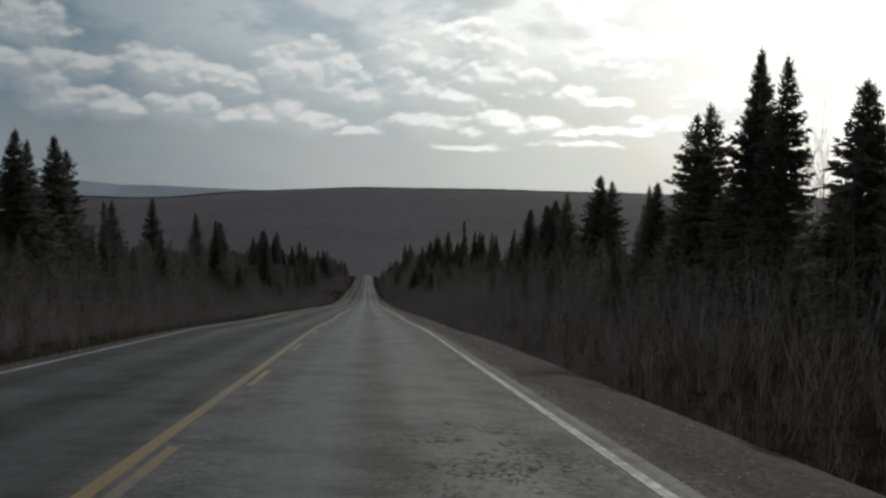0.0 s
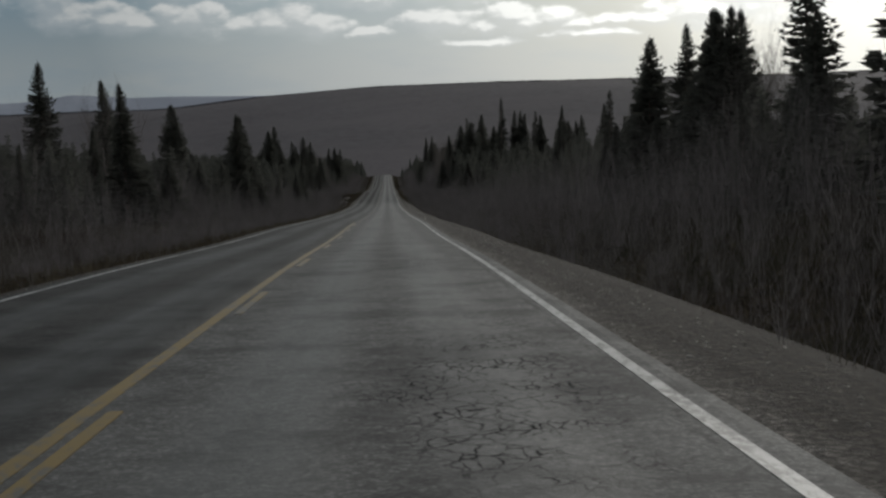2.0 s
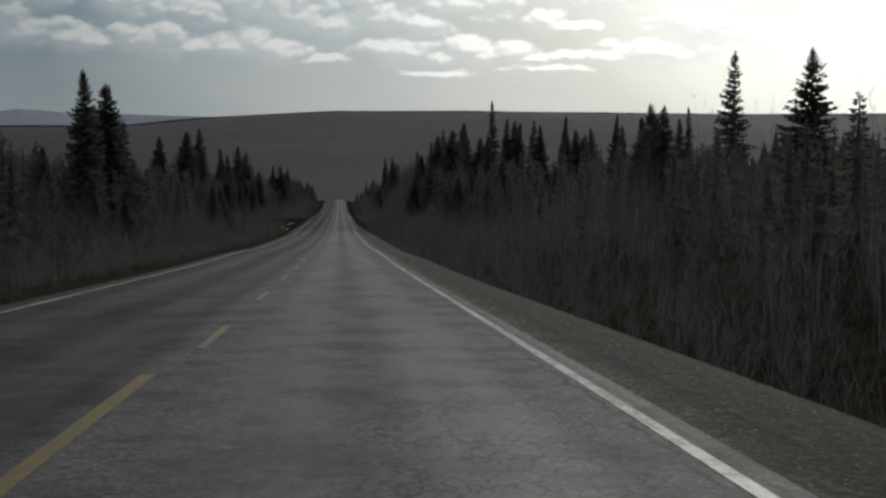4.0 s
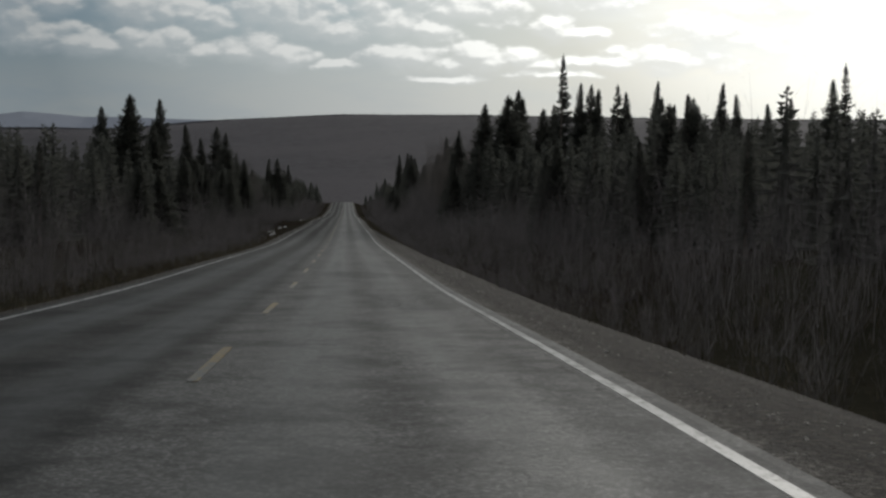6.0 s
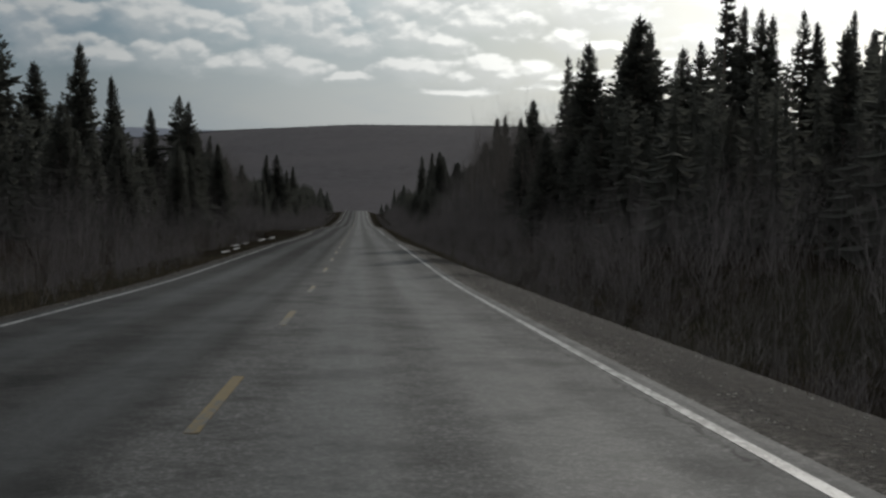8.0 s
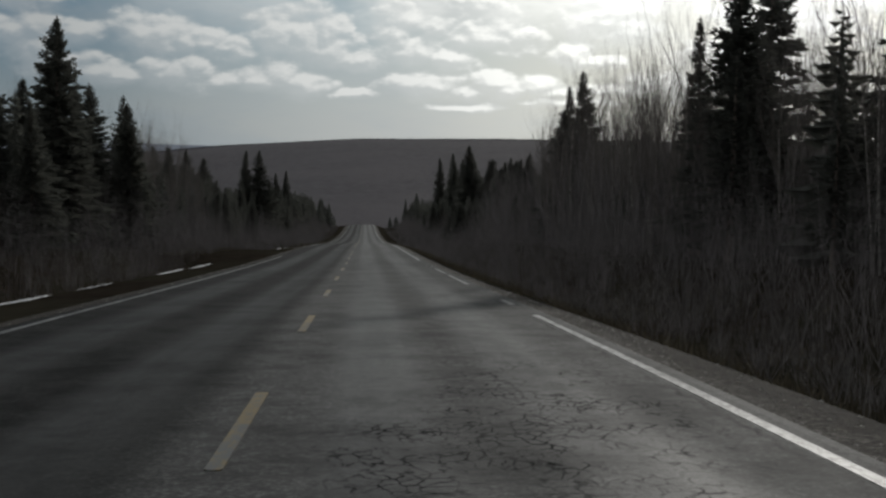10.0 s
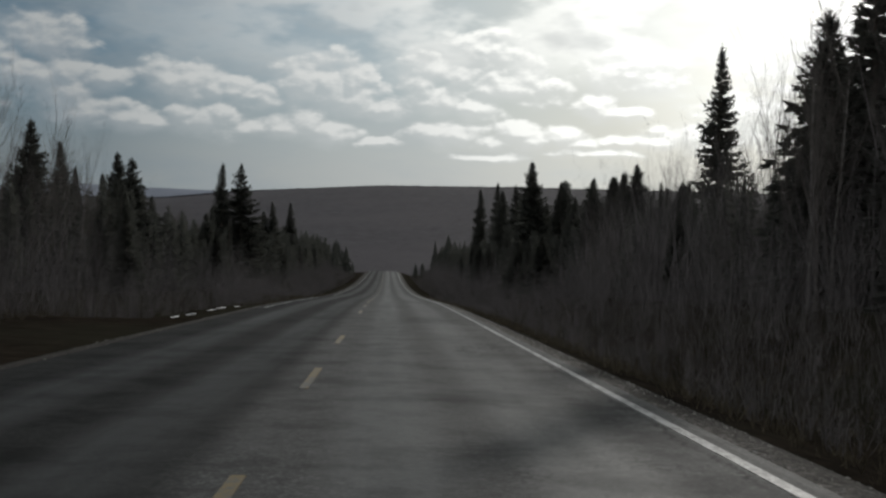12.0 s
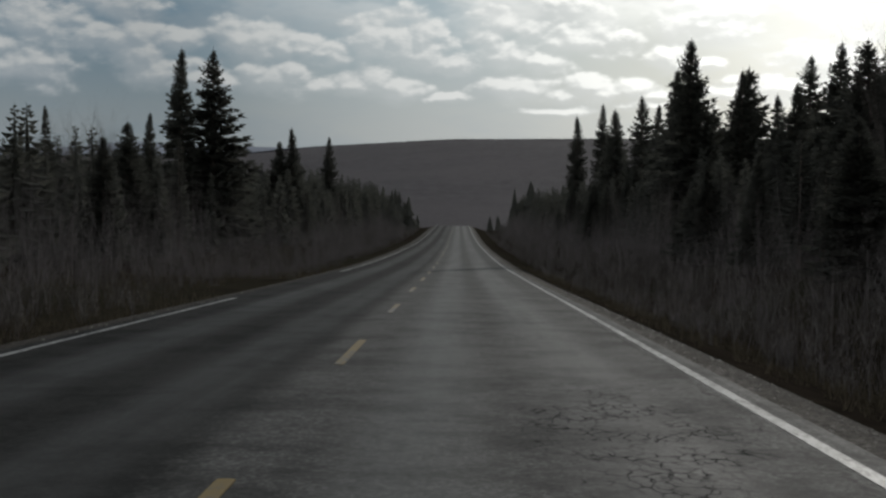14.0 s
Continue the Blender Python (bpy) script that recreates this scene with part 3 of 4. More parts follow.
def ribbon(name, profile, s0, s1, step, mat, wander=0.0, seed=0):
    """A strip along the road. profile: (x, height above the road's line) from left to right, closed below."""
    rng = np.random.default_rng(seed)
    ss = np.arange(s0, s1 + 0.01, step)
    at = profile if callable(profile) else (lambda s: profile)
    n = len(at(s0))
    verts, faces = [], []
    edge = np.convolve(rng.normal(0, 1, len(ss) + 8), np.ones(9) / 3.0, "valid") * wander
    for k, s in enumerate(ss):
        z = road_z(s)
        for i, (x, h) in enumerate(at(s)):
            verts.append((x + (edge[k] if i in (n - 1, n - 2) and wander else 0.0), s, z + h))
    for k in range(len(ss) - 1):
        for i in range(n):
            j = (i + 1) % n
            faces.append((k * n + i, k * n + j, (k + 1) * n + j, (k + 1) * n + i))
    faces.append(tuple(range(n)))
    faces.append(tuple((len(ss) - 1) * n + i for i in reversed(range(n))))
    return mesh_from(name, verts, faces, mat)


ROAD_L, ROAD_R = -4.05, 3.74
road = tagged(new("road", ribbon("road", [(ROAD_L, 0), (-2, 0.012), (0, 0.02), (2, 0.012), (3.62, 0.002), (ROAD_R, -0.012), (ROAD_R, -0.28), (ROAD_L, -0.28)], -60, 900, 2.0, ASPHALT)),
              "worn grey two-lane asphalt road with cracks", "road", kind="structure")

# gravel shoulders: wide on the first stretch, narrow further down
def right_shoulder(s):
    k = float(np.interp(s, [262, 322], [1.0, 0.0]))
    return [(ROAD_R + 0.003, -0.03), (4.05 + 0.25 * k, -0.05), (4.4 + 0.75 * k, -0.16), (4.7 + 1.35 * k, -0.42), (4.9 + 1.5 * k, -0.95), (ROAD_R + 0.003, -0.95)]


shoulder_right = tagged(new("shoulder_right", ribbon("shoulder_right", right_shoulder, -60, 900, 2.0, GRAVEL, 0.05, 3)),
                        "grey-brown gravel road shoulder", "shoulder", kind="structure")
shoulder_left = tagged(new("shoulder_left", ribbon("shoulder_left", [(-5.2, -0.6), (-5.0, -0.2), (-4.6, -0.07), (ROAD_L - 0.003, -0.03), (ROAD_L - 0.003, -0.6)], -60, 900, 2.0, GRAVEL, 0.0, 5)),
                       "narrow gravel road shoulder", "shoulder", kind="structure")


# ============ road markings ============
def stripe(x, width, s0, s1, h, mat, name):
    prof = [(x - width / 2, h), (x + width / 2, h), (x + width / 2, h - 0.02), (x - width / 2, h - 0.02)]
    return ribbon(name, prof, s0, s1, (s1 - s0) / max(1, round((s1 - s0) / 2.0)), mat)


def crown(x):
    return float(np.interp(abs(x), [0, 2, 4], [0.02, 0.012, 0.0]))


for s0, s1 in ((-60, 298), (298, 353), (388.5, 424), (448, 900)):
    part("edge_line", stripe(-3.79, 0.09, s0, s1, crown(3.79) + 0.005, FADED_WHITE if s0 == 298 else WHITE, "edge_line"), road, "worn white edge line")
for s0, s1, wide in ((-60, 304.6, 0.105), (307.4, 309.2, 0.09), (316.8, 324.1, 0.11), (325.9, 331.3, 0.11), (333.4, 334.3, 0.08), (345, 900, 0.105)):
    part("edge_line", stripe(3.47, wide, s0, s1, crown(3.5) + 0.005, FADED_WHITE if 305 < s0 < 340 else WHITE, "edge_line"), road, "worn white edge line")
part("centre_line", stripe(-0.184, 0.125, -60, 126, crown(0.2) + 0.005, YELLOW, "centre_line"), road, "solid yellow centre line")


def dash_mesh():
    bm = bmesh.new()
    bmesh.ops.create_cube(bm, size=1.0, matrix=Matrix.Diagonal((0.10, 3.1, 0.02, 1)))
    bmesh.ops.bevel(bm, geom=[e for e in bm.edges if abs(e.verts[0].co.z - e.verts[1].co.z) > 0.01], offset=0.02, segments=1, affect="EDGES")
    me = bpy.data.meshes.new("dash")
    bm.to_mesh(me)
    bm.free()
    me.materials.append(YELLOW)
    return me


DASH = dash_mesh()
# the far end of a dash lies at phase + pitch * n
for phase, pitch, s0, s1 in ((0.48, 9.22, -30, 128), (5.295, 9.0, 128, 262), (7.31, 9.0, 262, 640)):
    n = math.ceil((s0 - phase) / pitch)
    while phase + pitch * n < s1:
        mid = phase + pitch * n - 1.55
        n += 1
        if 374 < mid < 376:          # worn away
            continue
        slope = math.degrees(math.atan2(road_z(mid + 1.5) - road_z(mid - 1.5), 3.0))
        part("dash", DASH, road, m=pose(0.0, mid, road_z(mid) + crown(0) - 0.004, slope, 0, 0))


# ============ trees ============
def spruce_meshes(height, radius, whorls, seed, ragged=0.3, bare=0.10, club=0.0):
    """Needle-bearing crown and trunk of one spruce, base at the origin."""
    rng = np.random.default_rng(seed)
    V, Fc = [], []

    def tri(a, b, c):
        k = len(V)
        V.extend((a, b, c))
        Fc.append((k, k + 1, k + 2))

    lean = rng.normal(0, 0.012, 2)
    lobes = rng.uniform(0, 6.28, 4)
    up = np.array([0, 0, 1.0])
    total = whorls * 9
    for w in range(total):
        q0 = (w + rng.uniform(-2.0, 2.0)) / total
        if not 0 <= q0 < 0.99 or rng.random() < 0.03 + 0.10 * ragged:
            continue
        u = bare + (0.965 - bare) * q0 ** 0.8
        z = height * u
        a = w * 2.39996 + rng.normal(0, 0.35)
        shape = (1 - u) ** 0.93 * 1.05 * (0.5 + 0.5 * min(1.0, (u + 0.15) / 0.3)) + 0.008
        if club and u > 0.82:
            shape += club * math.sin((u - 0.82) / 0.18 * math.pi)
        lump = 1 + ragged * (0.6 * math.sin(a + lobes[0] + 4 * u) + 0.5 * math.sin(2 * a + lobes[1] - 7 * u))
        ln = radius * shape * max(0.35, lump) * rng.uniform(0.66, 1.12) * (1.2 if rng.random() < 0.10 else 1.0)
        tilt = np.interp(u, [0, 0.45, 0.8, 1], [-0.52, -0.28, 0.06, 0.85]) + rng.normal(0, 0.10)
        d = np.array([math.cos(a), math.sin(a), 0.0])
        side = np.array([-math.sin(a), math.cos(a), 0.0])
        base = np.array([lean[0] * z, lean[1] * z, z])

        def along(q):
            return base + d * ln * q + up * (ln * tilt * q + ln * 0.26 * q * q)

        at = [along(q) for q in (0.0, 0.45, 0.78, 1.0)]
        wd = 0.05 + 0.045 * ln
        for k in range(3):
            tri(at[k] - side * wd, at[k] + side * wd, at[k + 1])
            tri(at[k] + up * wd * 0.7, at[k] - up * wd * 1.2, at[k + 1])
        for k in range(4 if ln > 0.7 else 3):
            q = 0.22 + 0.19 * k + rng.uniform(-0.06, 0.06)
            p0 = along(min(q, 0.95))
            sl = ln * (0.50 - 0.36 * q) * rng.uniform(0.6, 1.35) + 0.07
            for sg in (-1, 1):
                tip = p0 + side * sg * sl * 0.72 + d * sl * 0.68 - up * sl * rng.uniform(-0.05, 0.38)
                tri(p0 - d * 0.08 * sl, p0 + d * 0.30 * sl, tip)
                tri(p0 + up * 0.03 * sl, p0 + d * 0.10 * sl - up * sl * 0.26, tip - up * sl * 0.04)
    top = np.array([lean[0] * height, lean[1] * height, height])
    for k in range(5):
        a = k * 1.257
        o = np.array([math.cos(a), math.sin(a), 0]) * (0.05 + 0.004 * height)
        foot = top - up * height * 0.075
        tri(foot + o, foot - o, top)
        for z in (0.03, 0.052):
            p0 = top - up * height * z
            tri(p0 - up * 0.05, p0 + up * 0.05, p0 + o * (1.1 + 26 * z) + up * 0.10)
    crown_me = mesh_from("spruce_crown", V, Fc, NEEDLES)
    tv, tf = [], []
    sides = 7
    r0 = height * 0.0125 + 0.04
    for k, (q, rr) in enumerate(((0, 1.35), (0.03, 1.0), (0.4, 0.72), (0.75, 0.36), (0.98, 0.08))):
        for i in range(sides):
            a = i * 6.283 / sides
            tv.append((lean[0] * height * q + math.cos(a) * r0 * rr, lean[1] * height * q + math.sin(a) * r0 * rr, height * q - (0.3 if k == 0 else 0)))
    for k in range(4):
        for i in range(sides):
            j = (i + 1) % sides
            tf.append((k * sides + i, k * sides + j, (k + 1) * sides + j, (k + 1) * sides + i))
    return crown_me, mesh_from("spruce_trunk", tv, tf, BARK, True)


def bare_meshes(height, spread, seed, stems=1):
    """Leafless broadleaf tree: trunk, and a crown of limbs and twigs."""
    rng = np.random.default_rng(seed)

    def tube(V, Fc, a, b, ra, rb, n):
        ax = (b - a) / (np.linalg.norm(b - a) + 1e-9)
        s = np.cross(ax, (0.31, 0.2, 0.93))
        s /= np.linalg.norm(s) + 1e-9
        t = np.cross(ax, s)
        k = len(V)
        for q, rr in ((a, ra), (b, rb)):
            for i in range(n):
                an = i * 6.283 / n
                V.append(q + (s * math.cos(an) + t * math.sin(an)) * rr)
        for i in range(n):
            j = (i + 1) % n
            Fc.append((k + i, k + j, k + n + j, k + n + i))

    TV, TF, CV, CF = [], [], [], []

    def grow(p, d, ln, r, depth):
        steps = 3 if depth < 2 else 2
        for k in range(steps):
            q = p + d * ln / steps
            r2 = r * (0.80 if depth < 2 else 0.68)
            if depth == 0:
                tube(TV, TF, p, q, r, r2, 7)
            else:
                tube(CV, CF, p, q, r, r2, 4 if depth < 2 else 3)
            d = d + rng.normal(0, 0.05, 3) + np.array([0, 0, 0.07 if depth else 0.0])
            d /= np.linalg.norm(d)
            if depth < 4 and (depth > 0 or k > 0):
                for _ in range(3 if depth == 0 else 2 if depth == 1 or rng.random() < (0.8 if stems == 1 else 0.6) else 1):
                    a = rng.uniform(0, 6.283)
                    o = np.array([math.cos(a), math.sin(a), rng.uniform(0.5, 1.3)])
                    nd = d * 0.75 + o * spread * (1.0 if depth == 0 else 0.75)
                    nd /= np.linalg.norm(nd)
                    grow(p + (q - p) * rng.uniform(0.3, 1), nd, ln * rng.uniform(0.42, 0.66), r2 * 0.58, depth + 1)
            p, r = q, r2

    for k in range(stems):
        d0 = np.array([rng.normal(0, 0.06 * stems), rng.normal(0, 0.06 * stems), 1.0])
        d0 /= np.linalg.norm(d0)
        grow(np.array([rng.normal(0, 0.25 * (stems - 1)), rng.normal(0, 0.25 * (stems - 1)), -0.3]), d0, height * 0.62, (0.0058 * height + 0.012) / stems ** 0.4, 0)
    top = max(max(v[2] for v in CV), 1.0)
    g = height / top
    TV = [v * g for v in TV]
    CV = [v * g for v in CV]
    return mesh_from("bare_crown", CV, CF, TWIGS), mesh_from("bare_trunk", TV, TF, BIRCH if seed % 2 else TWIGS, True)


REF = 12.0
SPRUCE = [spruce_meshes(REF, 3.5, 38, 11, 0.20), spruce_meshes(REF, 2.6, 38, 12, 0.24, club=0.012), spruce_meshes(REF, 4.2, 40, 13, 0.22),
          spruce_meshes(REF, 2.0, 26, 14, 0.40, 0.16, 0.035), spruce_meshes(REF, 3.1, 34, 15, 0.32), spruce_meshes(REF, 3.0, 20, 16, 0.42, 0.2)]
BARE = [bare_meshes(REF, 0.50, 21), bare_meshes(REF, 0.36, 22), bare_meshes(REF, 0.60, 23, 2), bare_meshes(REF, 0.42, 24, 3)]
SPRUCE_LABEL = ["full dark green spruce tree", "slim dark green spruce tree with dense top", "broad dark spruce tree with long branches",
                "thin ragged spruce with sparse branches", "dark green spruce tree with uneven crown", "open half-bare spruce tree"]
BARE_LABEL = ["leafless pale-barked broadleaf tree", "leafless slender grey tree", "leafless twin-stemmed tree with wide crown", "leafless multi-stemmed grey tree"]
STANDARD = {}


def tree(kind, which, x, y, top, turn, group, wide=1.0):
    """One tree whose top is that far above the road's level beside it."""
    z = float(ground_z(x, y)) - 0.05
    h = max(2.5, road_z(y) + top - z)
    crown_me, trunk_me = (SPRUCE if kind == "spruce" else BARE)[which]
    g = h / REF
    m = Matrix.LocRotScale((x, y, z), Euler((0, 0, turn)), (g * wide, g * wide, g))
    key = (kind, which)
    if key not in STANDARD:
        base = tagged(new(kind + "_tree" if kind == "spruce" else "bare_tree"),
                      (SPRUCE_LABEL if kind == "spruce" else BARE_LABEL)[which], "tree", group)
        part("trunk", trunk_me, base)
        part("crown", crown_me, base)
        base.matrix_basis = m
        STANDARD[key] = base
        return base
    made = copy_thing(STANDARD[key], Matrix.Identity(4))
    made.matrix_basis = m
    made["group"] = group
    return made


# the trees that stand out against the sky: metres right of the road, along it, top above the road, kind of crown
FIRST_RIGHT = [(20.6, 144, 12.4, 0), (21.6, 137, 12.3, 1), (19.2, 107, 11, 5), (20.2, 97, 11.6, 2), (21, 96, 11, 4), (27.8, 112, 12.3, 3), (17.1, 58, 10.5, 4),
               (17.6, 56, 10.7, 4), (26.8, 192, 12.8, 3), (16, 45, 10.9, 1), (16.4, 43, 10.2, 1), (18, 50, 11.4, 4), (13.5, 28, 6.6, 2), (24, 98, 9.3, 5),
               (24, 94, 8.8, 3), (24, 90, 8.5, 5), (24, 86, 8, 4), (17, 66, 7.1, 5), (17, 65, 7.8, 0), (22, 131, 12.4, 0), (22, 126, 11.5, 1), (19, 106, 8.6, 4),
               (20, 123, 11.1, 2), (20, 121, 10.9, 0), (28, 182, 11.5, 4)]
FIRST_LEFT = [(-26.6, 160, 14, 1), (-20.1, 154, 11.7, 1), (-22.2, 197, 13.3, 0), (-15.2, 197, 11.9, 1), (-19, 71, 10.6, 0), (-19, 74, 10.4, 4), (-19, 81, 11.6, 0),
              (-19, 84, 11, 4), (-24, 122, 10.6, 4), (-24, 119, 10.2, 3), (-16, 141, 10, 1)]
SECOND_RIGHT = [(21.1, 346, 17.8, 5), (22.9, 326, 17.8, 0), (25.9, 311, 20.4, 3), (40.7, 325, 19.1, 1), (51.3, 332, 19.7, 1), (54.2, 322, 16, 1), (57, 322, 16.6, 4),
                (50.2, 322, 17.2, 1), (44.8, 322, 16.7, 4)]
SECOND_ROW = [(22.3, 318, 16.1, 1), (24.9, 318, 14.8, 0), (26.5, 318, 15.3, 4), (29.4, 318, 18, 1), (30.6, 318, 17.8, 4), (31.6, 318, 17.3, 1), (34.2, 318, 17.8, 5),
              (35.3, 318, 16.9, 1), (39.4, 318, 16.4, 0), (41, 318, 15.5, 1), (42.8, 318, 15.3, 1), (43.9, 318, 15.2, 3), (37.8, 300, 15, 1), (38.9, 300, 13.8, 4),
              (22, 197, 9, 1), (22, 194, 9.6, 4), (20, 186, 7.8, 0), (20, 184, 8.4, 4), (54.7, 303, 17.1, 1), (56.3, 303, 18.9, 3)]
SECOND_LEFT = [(-29.4, 328, 15.3, 0), (-22.6, 306, 14.9, 2), (-23.8, 339, 17.3, 0), (-19.2, 366, 15.3, 4), (-19.1, 330, 13.3, 1), (-17, 214, 12.9, 2),
               (-17, 218, 9.5, 1), (-17, 222, 10.6, 3), (-20, 310, 11.9, 0), (-20, 354, 12.8, 1)]
THIRD_RIGHT = [(18, 486, 16, 0), (25.1, 430, 19.2, 1), (23.2, 450, 12.4, 0), (21.2, 566, 19.1, 1), (19.1, 582, 18.6, 1), (21.3, 484, 13.7, 2), (23.4, 475, 13.3, 4),
               (19, 386, 14.9, 4), (16, 340, 11.3, 3), (18, 387, 11.9, 2), (21, 483, 13.4, 1), (21, 461, 11.9, 4), (21, 450, 11.2, 0),
               (21, 445, 11.2, 4)]
THIRD_ROW = [(21, 430, 8.9, 1), (21, 422, 8.3, 0), (22, 456, 11.8, 0), (22, 451, 11.7, 1), (22, 446, 11.7, 2), (22, 438, 9.1, 1), (22, 433, 8.8, 0),
             (20, 542, 16.2, 0), (20, 521, 15.7, 4), (20, 513, 14, 1), (20, 501, 15.8, 0), (20, 487, 11.1, 4), (20, 469, 10.1, 1), (20, 465, 10.3, 0),
             (20, 456, 8.8, 4), (20, 452, 10.6, 2)]
THIRD_LEFT = [(-18.3, 482, 14.7, 1), (-16.3, 483, 14.8, 4), (-23, 450, 12.5, 0), (-26.1, 443, 12.6, 1), (-16.7, 528, 12.8, 1), (-17, 357, 13.8, 4),
              (-17, 350, 9.4, 0), (-17, 362, 10.5, 1), (-17, 367, 11.2, 4), (-17, 377, 11.5, 5), (-15, 369, 10.1, 0), (-19, 410, 10, 0), (-19, 420, 8.3, 1),
              (-19, 427, 8.5, 1), (-19, 431, 8.5, 0), (-19, 437, 10.7, 2), (-19, 445, 8.3, 1), (-18, 453, 7.6, 3), (-18, 472, 9.2, 1), (-18, 527, 11.3, 0),
              (-18, 575, 14.9, 1)]
BARE_RIGHT = [(22.0, 55, 11.9), (22.0, 51, 9.8), (26.0, 138, 13.3), (24.0, 126, 10.5), (17.0, 109, 8.4), (20.0, 418, 12.4), (20.0, 386, 17.2), (20.0, 375, 16.3), (20.0, 364, 14.8),
              (21.0, 378, 14.4), (21.0, 371, 14.8), (23.0, 430, 14.2), (23.0, 417, 14.1), (23.0, 413, 13.7), (23.0, 407, 12.3), (23.0, 404, 12.8), (20.0, 406, 9.8), (20.0, 450, 12.3),
              (20.0, 424, 8.5), (24.0, 461, 14.2), (24.0, 438, 9.9),
              (25.0, 92, 10.9), (25.5, 97, 10.9), (24.0, 87, 10.0), (25.0, 134, 12.9), (26.0, 140, 13.1), (22.0, 122, 11.2), (22.6, 122, 11.6), (23.0, 136, 11.6), (18.3, 441, 11.5), (19.5, 446, 10.6), (20.0, 445, 11.8), (20.0, 438, 11.5), (22.0, 431, 9.4), (19.0, 404, 9.6)]
BARE_LEFT = [(-18.0, 145, 11.7), (-22.0, 170, 13.8), (-22.0, 140, 10.1), (-19.0, 400, 13.6), (-19.0, 413, 12.5), (-19.0, 422, 13.1), (-19.0, 355, 11.3), (-17.0, 382, 12.4),
             (-17.0, 386, 11.8), (-17.0, 392, 12.3), (-17.0, 397, 11.6), (-17.0, 403, 9.5), (-20.0, 411, 11.4), (-20.0, 416, 10.8), (-20.0, 445, 8.8), (-24.0, 472, 9.5),
             (-24.0, 483, 11.6), (-22.0, 470, 10.7), (-22.0, 473, 10.8), (-22.0, 478, 9.3),
             (-18.5, 460, 9.5), (-20.0, 463, 8.8), (-21.0, 460, 8.3), (-21.5, 459, 7.9), (-20.0, 456, 7.8), (-20.5, 472, 8.9), (-20.0, 152, 12.5), (-20.5, 151, 11.2), (-19.0, 395, 14.2), (-19.5, 413, 14.5), (-18.5, 402, 12.8)]
rng = np.random.default_rng(5)
for rows in (FIRST_RIGHT, FIRST_LEFT, SECOND_RIGHT, SECOND_ROW, SECOND_LEFT, THIRD_RIGHT, THIRD_ROW, THIRD_LEFT):
    for x, y, top, which in rows:
        tree("spruce", which, x, y, top, rng.uniform(0, 6.28), "spruces at the forest edge", min(1.0, 15.0 / top) * rng.uniform(0.95, 1.15))
for rows in (BARE_RIGHT, BARE_LEFT):
    for x, y, top in rows:
        tree("bare", int(rng.integers(0, 4)), x, y, top, rng.uniform(0, 6.28), "bare trees at the forest edge", rng.uniform(0.8, 1.1))


def canopy(x, y):
    """How high the closed forest stands over the road's level."""
    right = np.interp(y, [0, 60, 120, 200, 260, 300, 335, 350, 400, 430, 460, 600, 900], [5.5, 6.0, 6.3, 6.5, 9.0, 11.5, 10.0, 7.9, 7.7, 7.6, 8.0, 9.0, 9.0])
    left = np.interp(y, [0, 100, 200, 280, 340, 400, 460, 520, 600, 900], [6.0, 7.0, 7.5, 9.5, 10.0, 8.3, 8.2, 9.2, 10.8, 11.0])
    return float(right if x > 0 else left)


# younger trees that close the forest's edge
for k in range(170):
    side = 1 if k % 2 else -1
    y = rng.uniform(12, 560)
    x = side * rng.uniform(12.5, 19.0)
    if x < 0 and (353 < y < 386 or 424 < y < 448):
        continue
    edge_drop = np.interp(abs(x), [12, 17], [0.62, 0.95])
    tree("spruce" if rng.random() < 0.72 else "bare", int(rng.choice([0, 1, 2, 3])), x, y, canopy(x, y) * edge_drop * rng.uniform(0.7, 1.05), rng.uniform(0, 6.28),
         "young trees along the ditch", rng.uniform(0.9, 1.3))
# stands of bare broadleaf trees further down
for k in range(82):
    y = rng.uniform(336, 391)
    x = rng.uniform(14.5, 29)
    tree("bare", int(rng.integers(0, 4)), x, y, np.interp(y, [338, 385, 404], [15.5, 14.8, 13.0]) * rng.uniform(0.74, 1.03), rng.uniform(0, 6.28), "bare trees at the forest edge", rng.uniform(0.7, 1.0))
for k in range(16):
    y = rng.uniform(378, 430)
    tree("bare", int(rng.integers(0, 4)), -rng.uniform(16, 24), y, rng.uniform(7.5, 11), rng.uniform(0, 6.28), "bare trees at the forest edge", rng.uniform(0.7, 1.0))
for k in range(14):
    tree("bare", int(rng.integers(0, 4)), -rng.uniform(15.5, 20.5), rng.uniform(374, 406), rng.uniform(9.5, 12.4), rng.uniform(0, 6.28), "bare trees at the forest edge", rng.uniform(0.7, 1.0))
for k in range(26):
    tree("spruce", int(rng.choice([0, 1, 2, 4])), rng.uniform(17, 30), rng.uniform(346, 398), rng.uniform(5.5, 7.6), rng.uniform(0, 6.28), "young trees along the ditch", rng.uniform(1.0, 1.3))
